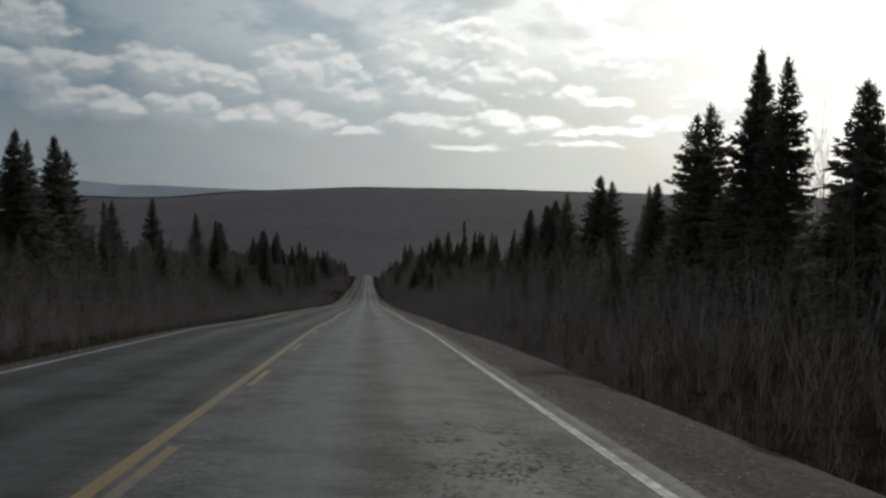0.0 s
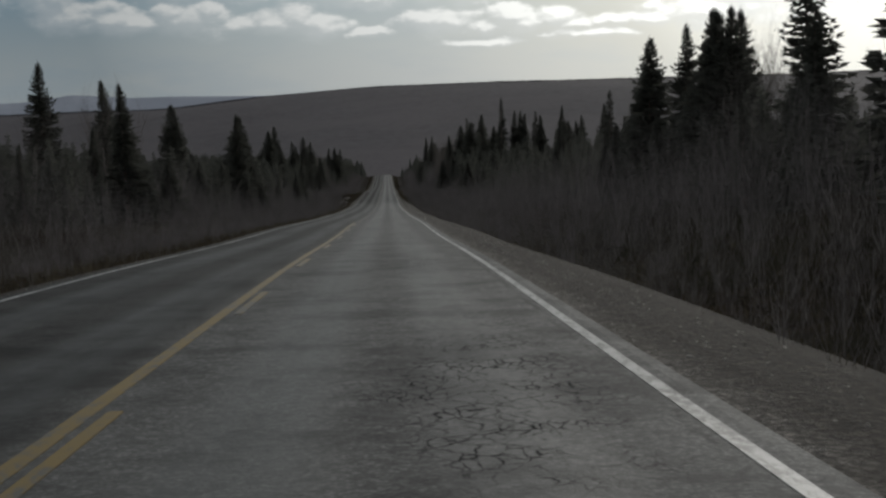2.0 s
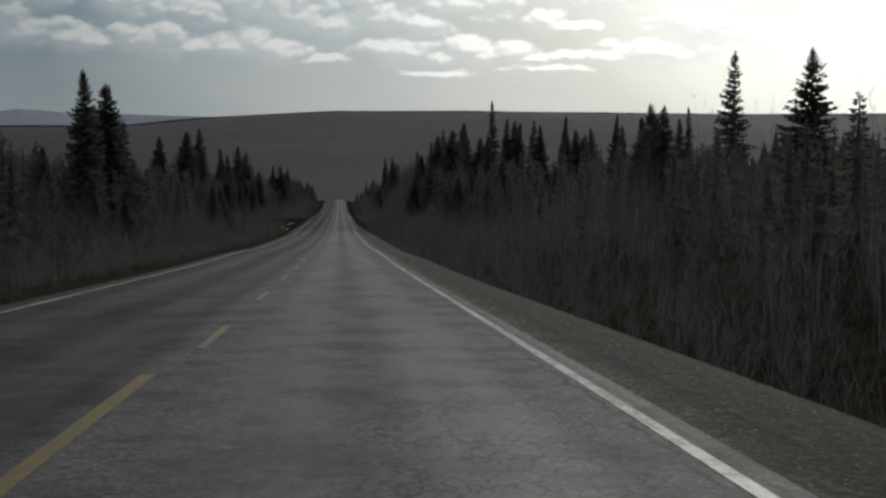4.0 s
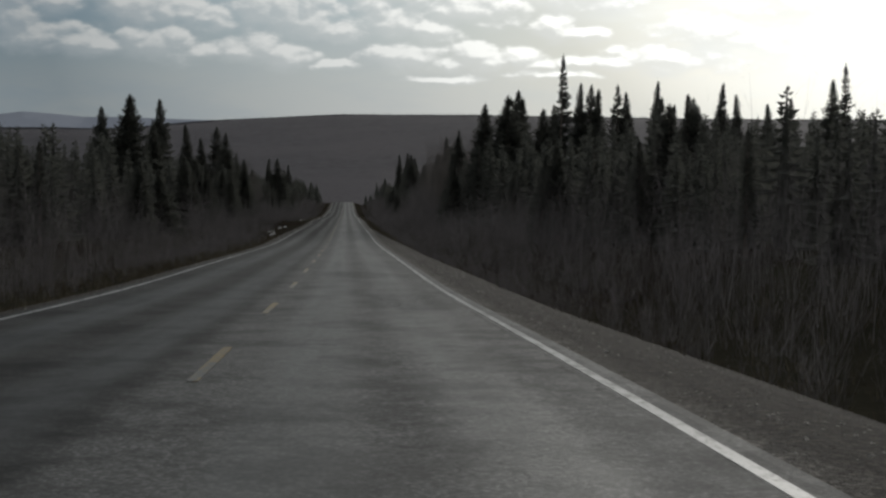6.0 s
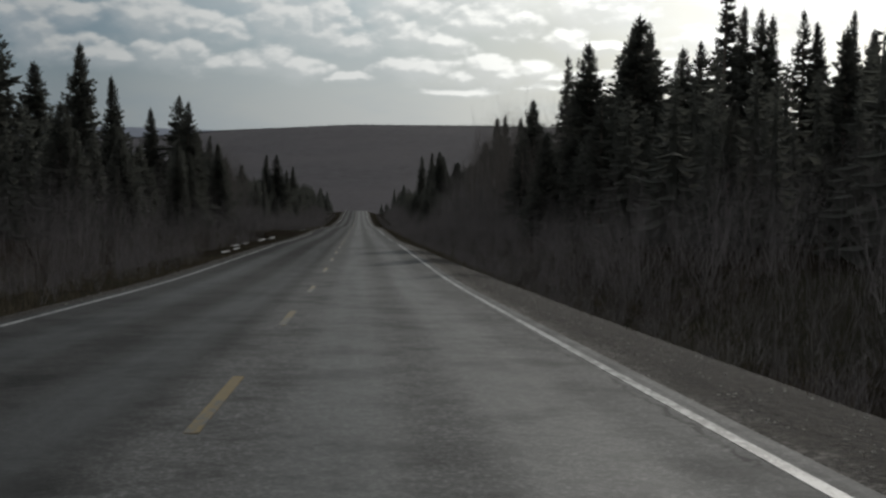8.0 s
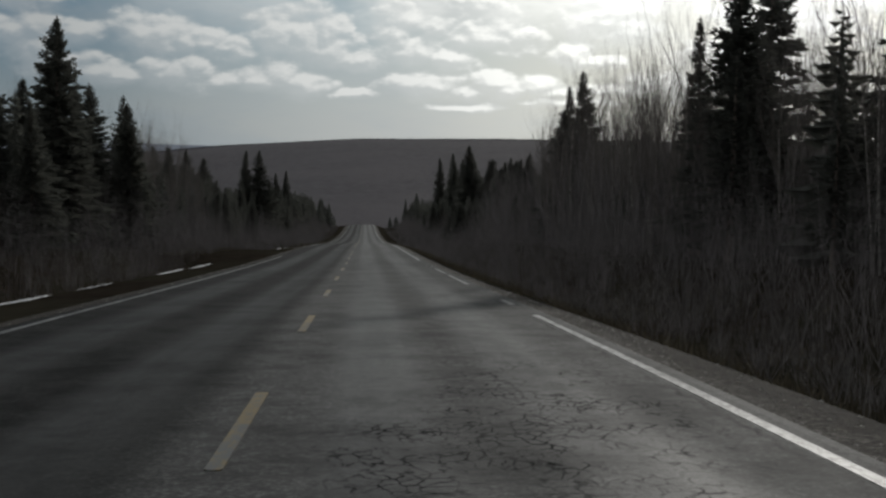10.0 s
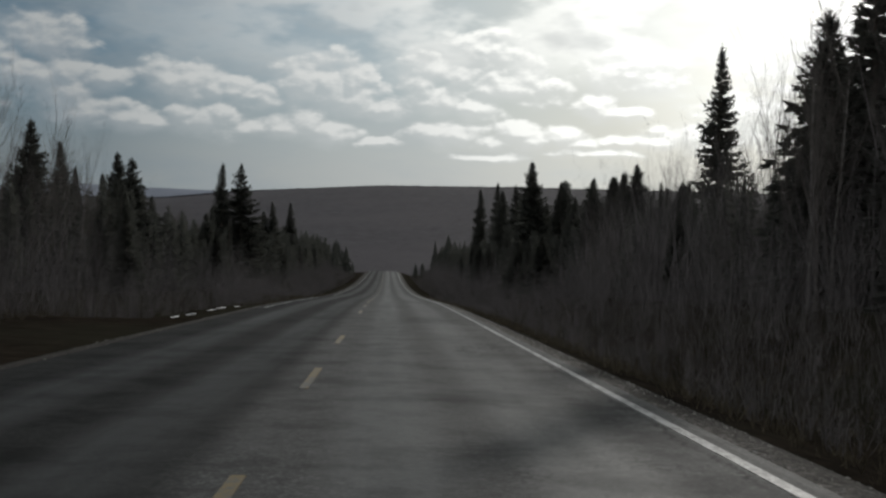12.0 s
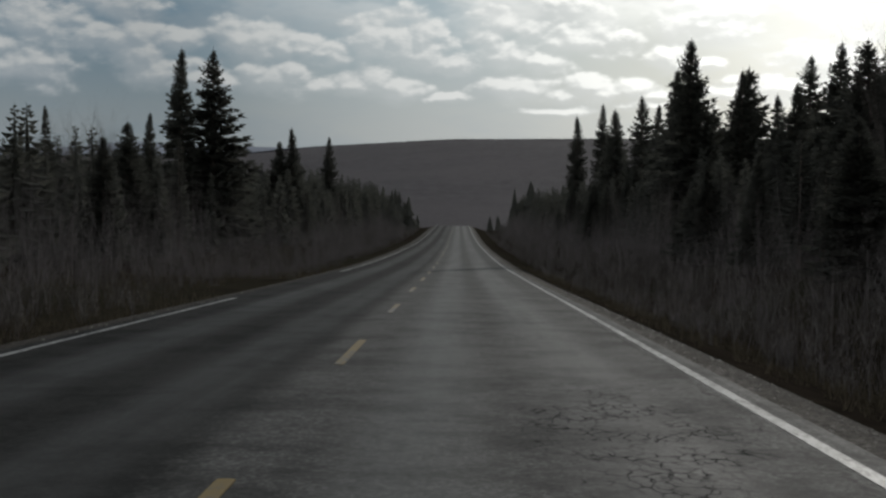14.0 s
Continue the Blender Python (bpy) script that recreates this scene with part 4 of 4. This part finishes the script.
# trees close enough to throw their shade on the road
for x, y, top, which in ((16.4, 336, 12.5, 0), (17.5, 321, 10.4, 4), (18.0, 318, 15.0, 0), (19.0, 309, 15.5, 2)):
    tree("spruce", which, x, y, top, rng.uniform(0, 6.28), "spruces at the forest edge", 1.05)
for k in range(12):
    tree("bare", int(rng.integers(0, 4)), rng.uniform(14.0, 18.5), rng.uniform(316, 336), rng.uniform(7.5, 10.2), rng.uniform(0, 6.28), "bare trees at the forest edge", rng.uniform(0.8, 1.0))
for k in range(16):
    y = 337 + 3.4 * k + rng.uniform(-1.5, 1.5)
    tree("bare", int(rng.integers(0, 4)), rng.uniform(14.5, 18.2), y, rng.uniform(9.5, 13.0), rng.uniform(0, 6.28), "bare trees at the forest edge", rng.uniform(0.8, 1.0))


# ============ the closed forest behind, too dense to count ============
def forest_spruce(seed):
    """A spruce of the inner forest: drooping sprays round a thin core, 12 m tall."""
    r = np.random.default_rng(seed)
    up = np.array([0, 0, 1.0])
    T = []
    for k in range(62):
        u = 0.10 + 0.86 * ((k + r.uniform(0.0, 0.8)) / 62) ** 0.80
        a = k * 2.39996 + r.normal(0, 0.3)
        d, side = np.array([math.cos(a), math.sin(a), 0.0]), np.array([-math.sin(a), math.cos(a), 0.0])
        ln = 2.6 * (1 - u) ** 0.88 * r.uniform(0.65, 1.15) + 0.16
        tilt = np.interp(u, [0, 0.5, 0.85, 1], [-0.45, -0.25, 0.1, 0.8]) + r.normal(0, 0.1)
        root = up * 12 * u
        mid, tip = root + d * ln * 0.55 + up * ln * tilt * 0.6, root + d * ln + up * ln * (tilt + 0.12)
        wd = 0.24 * ln + 0.06
        T += [(root, mid + side * wd, tip), (root, tip, mid - side * wd), (root + up * 0.15, tip, mid - up * (0.30 * ln + 0.05))]
    for k in range(5):
        a, b = k * 1.2566, (k + 1) * 1.2566
        T.append((np.array([math.cos(a) * 0.5, math.sin(a) * 0.5, 0.6]), np.array([math.cos(b) * 0.5, math.sin(b) * 0.5, 0.6]), up * 12.0))
    return np.array(T)


def scatter(name, label, mats, spots, shapes, rng):
    """All trees of a wood in one mesh; spots: x, y, z, height, width factor."""
    blocks = []
    for x, y, z, h, wd in spots:
        t = shapes[int(rng.integers(0, len(shapes)))]
        a = rng.uniform(0, 6.283)
        c, s = math.cos(a) * h / REF * wd, math.sin(a) * h / REF * wd
        q = np.empty_like(t)
        q[..., 0] = t[..., 0] * c - t[..., 1] * s + x
        q[..., 1] = t[..., 0] * s + t[..., 1] * c + y
        q[..., 2] = t[..., 2] * h / REF + z
        blocks.append(q)
    me = triangles(name, np.concatenate(blocks), mats)
    return tagged(new(name, me), label, "woods", kind="stuff")


def cone_shape(seed):
    r = np.random.default_rng(seed)
    T = []
    for lv in range(4):
        z0, z1 = 12 * lv / 4.6, 12 * (lv + 1.6) / 4.6 if lv < 3 else 12.0
        rad = 2.3 * (1 - lv / 4.4)
        for i in range(5):
            a, b = i * 1.2566 + lv, (i + 1) * 1.2566 + lv
            k = r.uniform(0.75, 1.25)
            T.append([(math.cos(a) * rad * k, math.sin(a) * rad * k, z0), (math.cos(b) * rad * k, math.sin(b) * rad * k, z0 + r.uniform(-0.3, 0.3)), (0, 0, min(z1, 12))])
    return np.array(T)


rng2 = np.random.default_rng(8)
SHAPES = [forest_spruce(30 + k) for k in range(6)]
CONES = [cone_shape(k) for k in range(5)]
spots, wide = [], []
for _ in range(4000):
    side = rng2.choice([-1, 1])
    y = rng2.uniform(5, 760)
    x = side * (15.5 + 78 * rng2.random() ** 1.45)
    z = float(ground_z(x, y)) - 0.2
    h = max(3.0, road_z(y) + canopy(x, y) * rng2.uniform(0.62, 1.0) * float(np.interp(abs(x), [12, 18, 36, 70], [0.6, 1.0, 1.12, 1.4])) - z)
    (spots if abs(x) < 62 else wide).append((x, y, z, h, rng2.uniform(0.9, 1.4)))
for _ in range(420):
    x, y = -rng2.uniform(15.5, 50), rng2.uniform(405, 640)
    z = float(ground_z(x, y)) - 0.2
    spots.append((x, y, z, max(3.0, road_z(y) + canopy(x, y) * rng2.uniform(0.55, 0.9) - z), rng2.uniform(0.9, 1.4)))
scatter("spruce_forest", "dense dark spruce forest behind the roadside trees", NEEDLES, spots, SHAPES, rng2)


for _ in range(9000):
    x, y = rng2.choice([-1, 1]) * rng2.uniform(88, 420), rng2.uniform(-240, 1000)
    z = float(ground_z(x, y)) - 0.3
    wide.append((x, y, z, max(2.5, road_z(y) + rng2.uniform(8.0, 14.0) - z) if y > 0 else rng2.uniform(6, 10), rng2.uniform(0.9, 1.6)))
for _ in range(900):
    x, y = rng2.choice([-1, 1]) * rng2.uniform(13, 95), rng2.uniform(-240, 0)
    wide.append((x, y, float(ground_z(x, y)) - 0.3, rng2.uniform(6, 10), rng2.uniform(0.8, 1.3)))
for _ in range(3600):
    y = rng2.uniform(640, 1180)
    x = rng2.uniform(-1, 1) * 0.36 * y
    if abs(x) < 11 and y < 905:
        continue
    wide.append((x, y, float(ground_z(x, y)) - 0.3, rng2.uniform(6, 10.5), rng2.uniform(1.0, 1.7)))
scatter("spruce_forest_beyond", "dark spruce forest stretching away from the road", NEEDLES, wide, CONES, rng2)


def hillside(count, r):
    """The woods of the valley and the hill: crowns flattened to low cones to suit the camera's view, in one mesh."""
    az = np.radians(r.uniform(-19.5, 25.5, count))
    d = np.sqrt(r.uniform(1060.0 ** 2, 3335.0 ** 2, count))
    d[: count // 9] = 3300 + r.normal(0, 18, count // 9)
    x, y = d * np.sin(az), d * np.cos(az)
    stand = 0.5 + 0.5 * np.sin(x * 0.011 + 2 * np.sin(y * 0.004)) * np.sin(y * 0.0085 + 1.7 * np.sin(x * 0.006))
    h = r.uniform(0.35, 0.8, count) * (0.8 + 0.5 * stand)
    h[: count // 9] *= 6.0
    wd = r.uniform(3.6, 5.8, count) * (1.15 - 0.3 * stand)
    z = ground_z(x, y) - 0.6
    turn = r.uniform(0, 6.283, count)
    tris = np.empty((count, 4, 3, 3))
    ring = [np.stack([x + wd * np.cos(turn + k * 1.5708), y + wd * np.sin(turn + k * 1.5708), z], 1) for k in range(4)]
    for k in range(4):
        tris[:, k, 0], tris[:, k, 1], tris[:, k, 2] = np.stack([x, y, z + h], 1), ring[k], ring[(k + 1) % 4]
    return tris.reshape(-1, 3, 3)


far_me = triangles("far_woods", hillside(62000, rng2), FAR_TREES)
far_me.polygons.foreach_set("use_smooth", np.ones(len(far_me.polygons), dtype=bool))
# one normal for every crown evens out the shading of the facets
far_me.normals_split_custom_set(np.tile([0.0, -0.30, 0.954], (len(far_me.loops), 1)))
tagged(new("far_woods", far_me), "brown-grey wooded valley and long hill", "woods", kind="stuff")


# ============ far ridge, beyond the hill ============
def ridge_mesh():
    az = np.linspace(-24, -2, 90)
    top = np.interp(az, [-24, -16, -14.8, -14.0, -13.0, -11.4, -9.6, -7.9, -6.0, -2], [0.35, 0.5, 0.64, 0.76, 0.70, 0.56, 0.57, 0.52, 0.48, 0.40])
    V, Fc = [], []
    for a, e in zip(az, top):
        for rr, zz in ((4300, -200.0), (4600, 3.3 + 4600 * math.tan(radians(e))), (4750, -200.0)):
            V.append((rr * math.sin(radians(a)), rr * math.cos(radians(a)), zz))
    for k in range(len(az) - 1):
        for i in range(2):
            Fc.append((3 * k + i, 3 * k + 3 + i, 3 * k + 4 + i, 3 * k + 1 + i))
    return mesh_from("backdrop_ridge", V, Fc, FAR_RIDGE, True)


tagged(new("backdrop_ridge", ridge_mesh()), "blue-grey ridge far beyond the valley, its haze painted in as glow", "ridge", kind="structure")


# ============ roadside brush, grass and snow ============
def blades(name, label, mat, count, place, rng, stems, height, width, lean):
    V = []
    for _ in range(count):
        x, y = place(rng)
        z = float(ground_z(x, y)) - 0.05
        n = int(rng.integers(stems[0], stems[1]))
        hh = rng.uniform(*height)
        for _k in range(n):
            a, b = rng.uniform(0, 6.283), rng.uniform(0, 6.283)
            o = np.array([x + rng.normal(0, 0.18 * hh), y + rng.normal(0, 0.18 * hh), z])
            wv = np.array([math.cos(b), math.sin(b), 0]) * width * rng.uniform(0.6, 1.3)
            tip = o + np.array([math.cos(a) * lean * hh * rng.random(), math.sin(a) * lean * hh * rng.random(), hh * rng.uniform(0.55, 1.0)])
            V.append([o - wv, o + wv, tip])
    me = triangles(name, np.array(V), mat)
    return tagged(new(name, me), label, "grass", kind="stuff")


rng3 = np.random.default_rng(17)


def verge(r, start, width, y0, y1):
    """A spot on either verge, clear of the entrances and the snow."""
    while True:
        x, y = r.choice([-1, 1]) * (start + width * r.random() ** 1.25), r.uniform(y0, y1)
        if 0 < x < np.interp(y, [262, 322], [5.2, 4.45]) + 1.3 * r.random() ** 2:
            continue
        if x < 0 and ((x > -6.2 and (357 < y < 382 or 429 < y < 444)) or (x > -8.8 and 286 < y < 408)):
            continue
        return x, y




def bushes(name, label, count, place, rng, tall, wide):
    """Leafless shrubs: bent stems that fan out of one root, with twigs on the stems and finer twigs on those."""
    up = np.array([0, 0, 1.0])
    blocks = []

    def flat(n, w):
        a = rng.uniform(0, 6.283, n)
        return np.stack([np.cos(a), np.sin(a), np.zeros(n)], 1) * np.broadcast_to(w, (n,))[:, None]

    for _ in range(count):
        x, y = place(rng)
        hh = tall(x, y) * rng.uniform(0.6, 1.25)
        n = int(rng.integers(5, 9))
        root = np.array([x, y, float(ground_z(x, y)) - 0.05]) + flat(n, rng.uniform(0, 0.10 * hh, n))
        a, lean = rng.uniform(0, 6.283, n), rng.uniform(0.04, 0.62, n)
        d = np.stack([np.cos(a) * np.sin(lean), np.sin(a) * np.sin(lean), np.cos(lean)], 1)
        ln = (hh * rng.uniform(0.65, 1.05, n))[:, None]
        mid = root + d * ln * 0.55
        bent = d * 0.62 + up * 0.5 + rng.normal(0, 0.10, (n, 3))
        tip = mid + bent * ln * 0.45
        w = flat(n, wide * (0.6 + 0.22 * hh))
        blocks += [np.stack([root - w, root + w, mid + w * 0.55], 1), np.stack([root - w, mid + w * 0.55, mid - w * 0.55], 1), np.stack([mid - w * 0.55, mid + w * 0.55, tip], 1)]
        m = 5 if y < 430 else 3
        q = rng.uniform(0.2, 0.97, (n, m, 1))
        at = np.where(q < 0.55, root[:, None] + (mid - root)[:, None] * q / 0.55, mid[:, None] + (tip - mid)[:, None] * (q - 0.55) / 0.45).reshape(-1, 3)
        out = np.repeat(d, m, 0) * 0.75 + flat(n * m, rng.uniform(0.35, 0.85, n * m)) + up * 0.15
        twig = at + out * np.repeat(ln, m, 0) * 0.42 * (1.1 - 0.75 * q.reshape(-1, 1)) * rng.uniform(0.5, 1.15, (n * m, 1))
        v = flat(n * m, wide * 0.55)
        blocks.append(np.stack([at - v, at + v, twig], 1))
        if y < 430:
            for _k in range(1):
                g = at + (twig - at) * rng.uniform(0.3, 0.9, (n * m, 1))
                v = flat(n * m, wide * 0.42)
                blocks.append(np.stack([g - v, g + v, g + ((twig - at) * 0.55 + rng.normal(0, 0.10, (n * m, 3)) * np.repeat(ln, m, 0)) * rng.uniform(0.4, 0.9, (n * m, 1))], 1))
    return tagged(new(name, triangles(name, np.concatenate(blocks), BRUSH)), label, "brush", kind="stuff")


def ditch_height(x, y):
    return float(np.interp(abs(x), [6.5, 8.5, 11, 14, 18], [0.8, 1.5, 2.7, 3.9, 4.8])) * (1.0 + 0.28 * math.sin(y * 0.13 + x * 0.4) * math.sin(y * 0.047 + 1.0))


bushes("roadside_brush", "leafless brown alder brush along the ditches", 6800,
       lambda r: verge(r, 6.6, 6.5, 3, 640), rng3, ditch_height, 0.0055)
bushes("low_scrub", "low brown heath and saplings on the ditch slopes", 3600,
       lambda r: verge(r, 5.6, 6.5, 2, 470), rng3, lambda x, y: 0.85, 0.005)
bushes("birch_thicket", "tall grey leafless saplings under the bare trees", 620,
       lambda r: (r.uniform(13.5, 27), r.uniform(334, 432)) if r.random() < 0.78 else (-r.uniform(15, 25), r.uniform(350, 440)), rng3,
       lambda x, y: 7.2 if x > 0 else 5.8, 0.009)
bushes("alder_thicket", "tall leafless alder thicket before the spruces", 5200,
       lambda r: verge(r, 9.5, 9.0, 6, 670), rng3, ditch_height, 0.0065)
blades("roadside_grass", "dry yellow-brown grass on the verges", GRASS, 25000,
       lambda r: verge(r, 4.75, 7.0, 2, 470), rng3, (5, 9), (0.10, 0.42), 0.009, 0.7)


def snow_patch(x, y, ln, wd, seed):
    """A low, ragged strip of old snow."""
    r = np.random.default_rng(seed)
    n = max(10, int(ln / 0.16))
    V, Fc = [], []
    for k in range(n + 1):
        q = k / n
        yy = y + (q - 0.5) * ln
        w = wd * (0.06 + math.sin(math.pi * min(max(q, 0.0), 1.0)) ** 0.6) * r.uniform(0.55, 1.35)
        xx = x + r.normal(0, 0.05)
        for t, h in ((-0.5, -0.05), (-0.32, 0.012), (0.0, 0.03), (0.34, 0.012), (0.5, -0.05)):
            px = xx + t * w
            V.append((px, yy + r.normal(0, 0.03), float(ground_z(px, yy)) + h * r.uniform(0.6, 1.2)))
    for k in range(n):
        for i in range(4):
            Fc.append((5 * k + i, 5 * k + i + 1, 5 * k + 6 + i, 5 * k + 5 + i))
    Fc.append((0, 1, 2, 3, 4))
    Fc.append(tuple(5 * n + i for i in (4, 3, 2, 1, 0)))
    return tagged(new("snow_patch", mesh_from("snow_patch", V, Fc, SNOW, True)), "thin dirty strip of old snow by the ditch", "snow", "snow remnants")


for k, (x, y, ln, wd) in enumerate([(-8.0, 317.7, 5.0, 0.38), (-8.1, 326.2, 4.8, 0.28), (-7.9, 341, 7.0, 0.30), (-7.6, 348.5, 7.5, 0.30), (-7.1, 388, 1.8, 0.16), (-7.0, 391, 2.2, 0.16),
                                    (-7.15, 397.8, 3.0, 0.15), (-7.35, 402.5, 2.6, 0.13), (-7.0, 405.5, 1.4, 0.12), (-6.4, 297, 3.0, 0.25), (-6.5, 304, 3.5, 0.22)]):
    snow_patch(x, y, ln, wd, 60 + k)


def stone_mesh(seed):
    r = np.random.default_rng(seed)
    bm = bmesh.new()
    bmesh.ops.create_icosphere(bm, subdivisions=2, radius=1.0)
    for v in bm.verts:
        v.co *= 1 + 0.28 * noise.noise(v.co * 1.3 + Vector((seed, 0, 0)))
        v.co.z *= 0.6
    me = bpy.data.meshes.new("stone")
    bm.to_mesh(me)
    bm.free()
    me.materials.append(STONE)
    return me


STONES = [stone_mesh(k) for k in range(4)]
for k in range(46):
    x, y = (rng3.uniform(3.9, 5.1) if k % 4 else rng3.uniform(-5.0, -4.4)), rng3.uniform(8, 255)
    g = rng3.uniform(0.015, 0.035)
    st = new("stone", STONES[k % 4])
    top = road_z(y) + float(np.interp(abs(x), [3.74, 4.3, 5.15], [-0.03, -0.05, -0.16]))
    st.matrix_basis = Matrix.LocRotScale((x, y, top + g * 0.35), Euler((0, 0, rng3.uniform(0, 6.28))), (g, g * 1.2, g))
    tagged(st, "small pale stone on the gravel shoulder", "stone", "stones on the shoulder")


def pebbles(count, rng):
    """Loose gravel on the shoulders, in one mesh."""
    corner = np.array([(1, 0, 0), (-0.5, 0.87, 0), (-0.5, -0.87, 0), (0.1, 0, 0.75)])
    tri = np.array([(0, 1, 3), (1, 2, 3), (2, 0, 3)])
    V, F = np.empty((count, 4, 3)), np.empty((count, 3, 3), dtype=np.int64)
    for k in range(count):
        right = rng.random() < 0.75
        y = rng.uniform(3, 430)
        x = 3.78 + 1.5 * rng.random() ** 1.6 if right else -4.1 - 0.8 * rng.random() ** 1.6
        prof = right_shoulder(y) if right else [(4.05, -0.03), (4.6, -0.07), (5.0, -0.2), (5.2, -0.6)]
        if right and y > 300 and x > 4.5:
            x = 3.78 + 0.6 * rng.random()
        z = road_z(y) + float(np.interp(abs(x), [p[0] for p in prof[:4]], [p[1] for p in prof[:4]]))
        g, a = rng.uniform(0.010, 0.030), rng.uniform(0, 6.283)
        c, q = math.cos(a) * g, math.sin(a) * g
        V[k, :, 0] = x + corner[:, 0] * c * 1.3 - corner[:, 1] * q
        V[k, :, 1] = y + corner[:, 0] * q * 1.3 + corner[:, 1] * c
        V[k, :, 2] = z - 0.004 + corner[:, 2] * g * rng.uniform(0.6, 1.1)
        F[k] = tri + 4 * k
    return mesh_from("shoulder_gravel", V.reshape(-1, 3), F.reshape(-1, 3).tolist(), STONE)


tagged(new("shoulder_gravel", pebbles(9000, rng3)), "loose grey-brown gravel on the road shoulders", "gravel", kind="stuff")
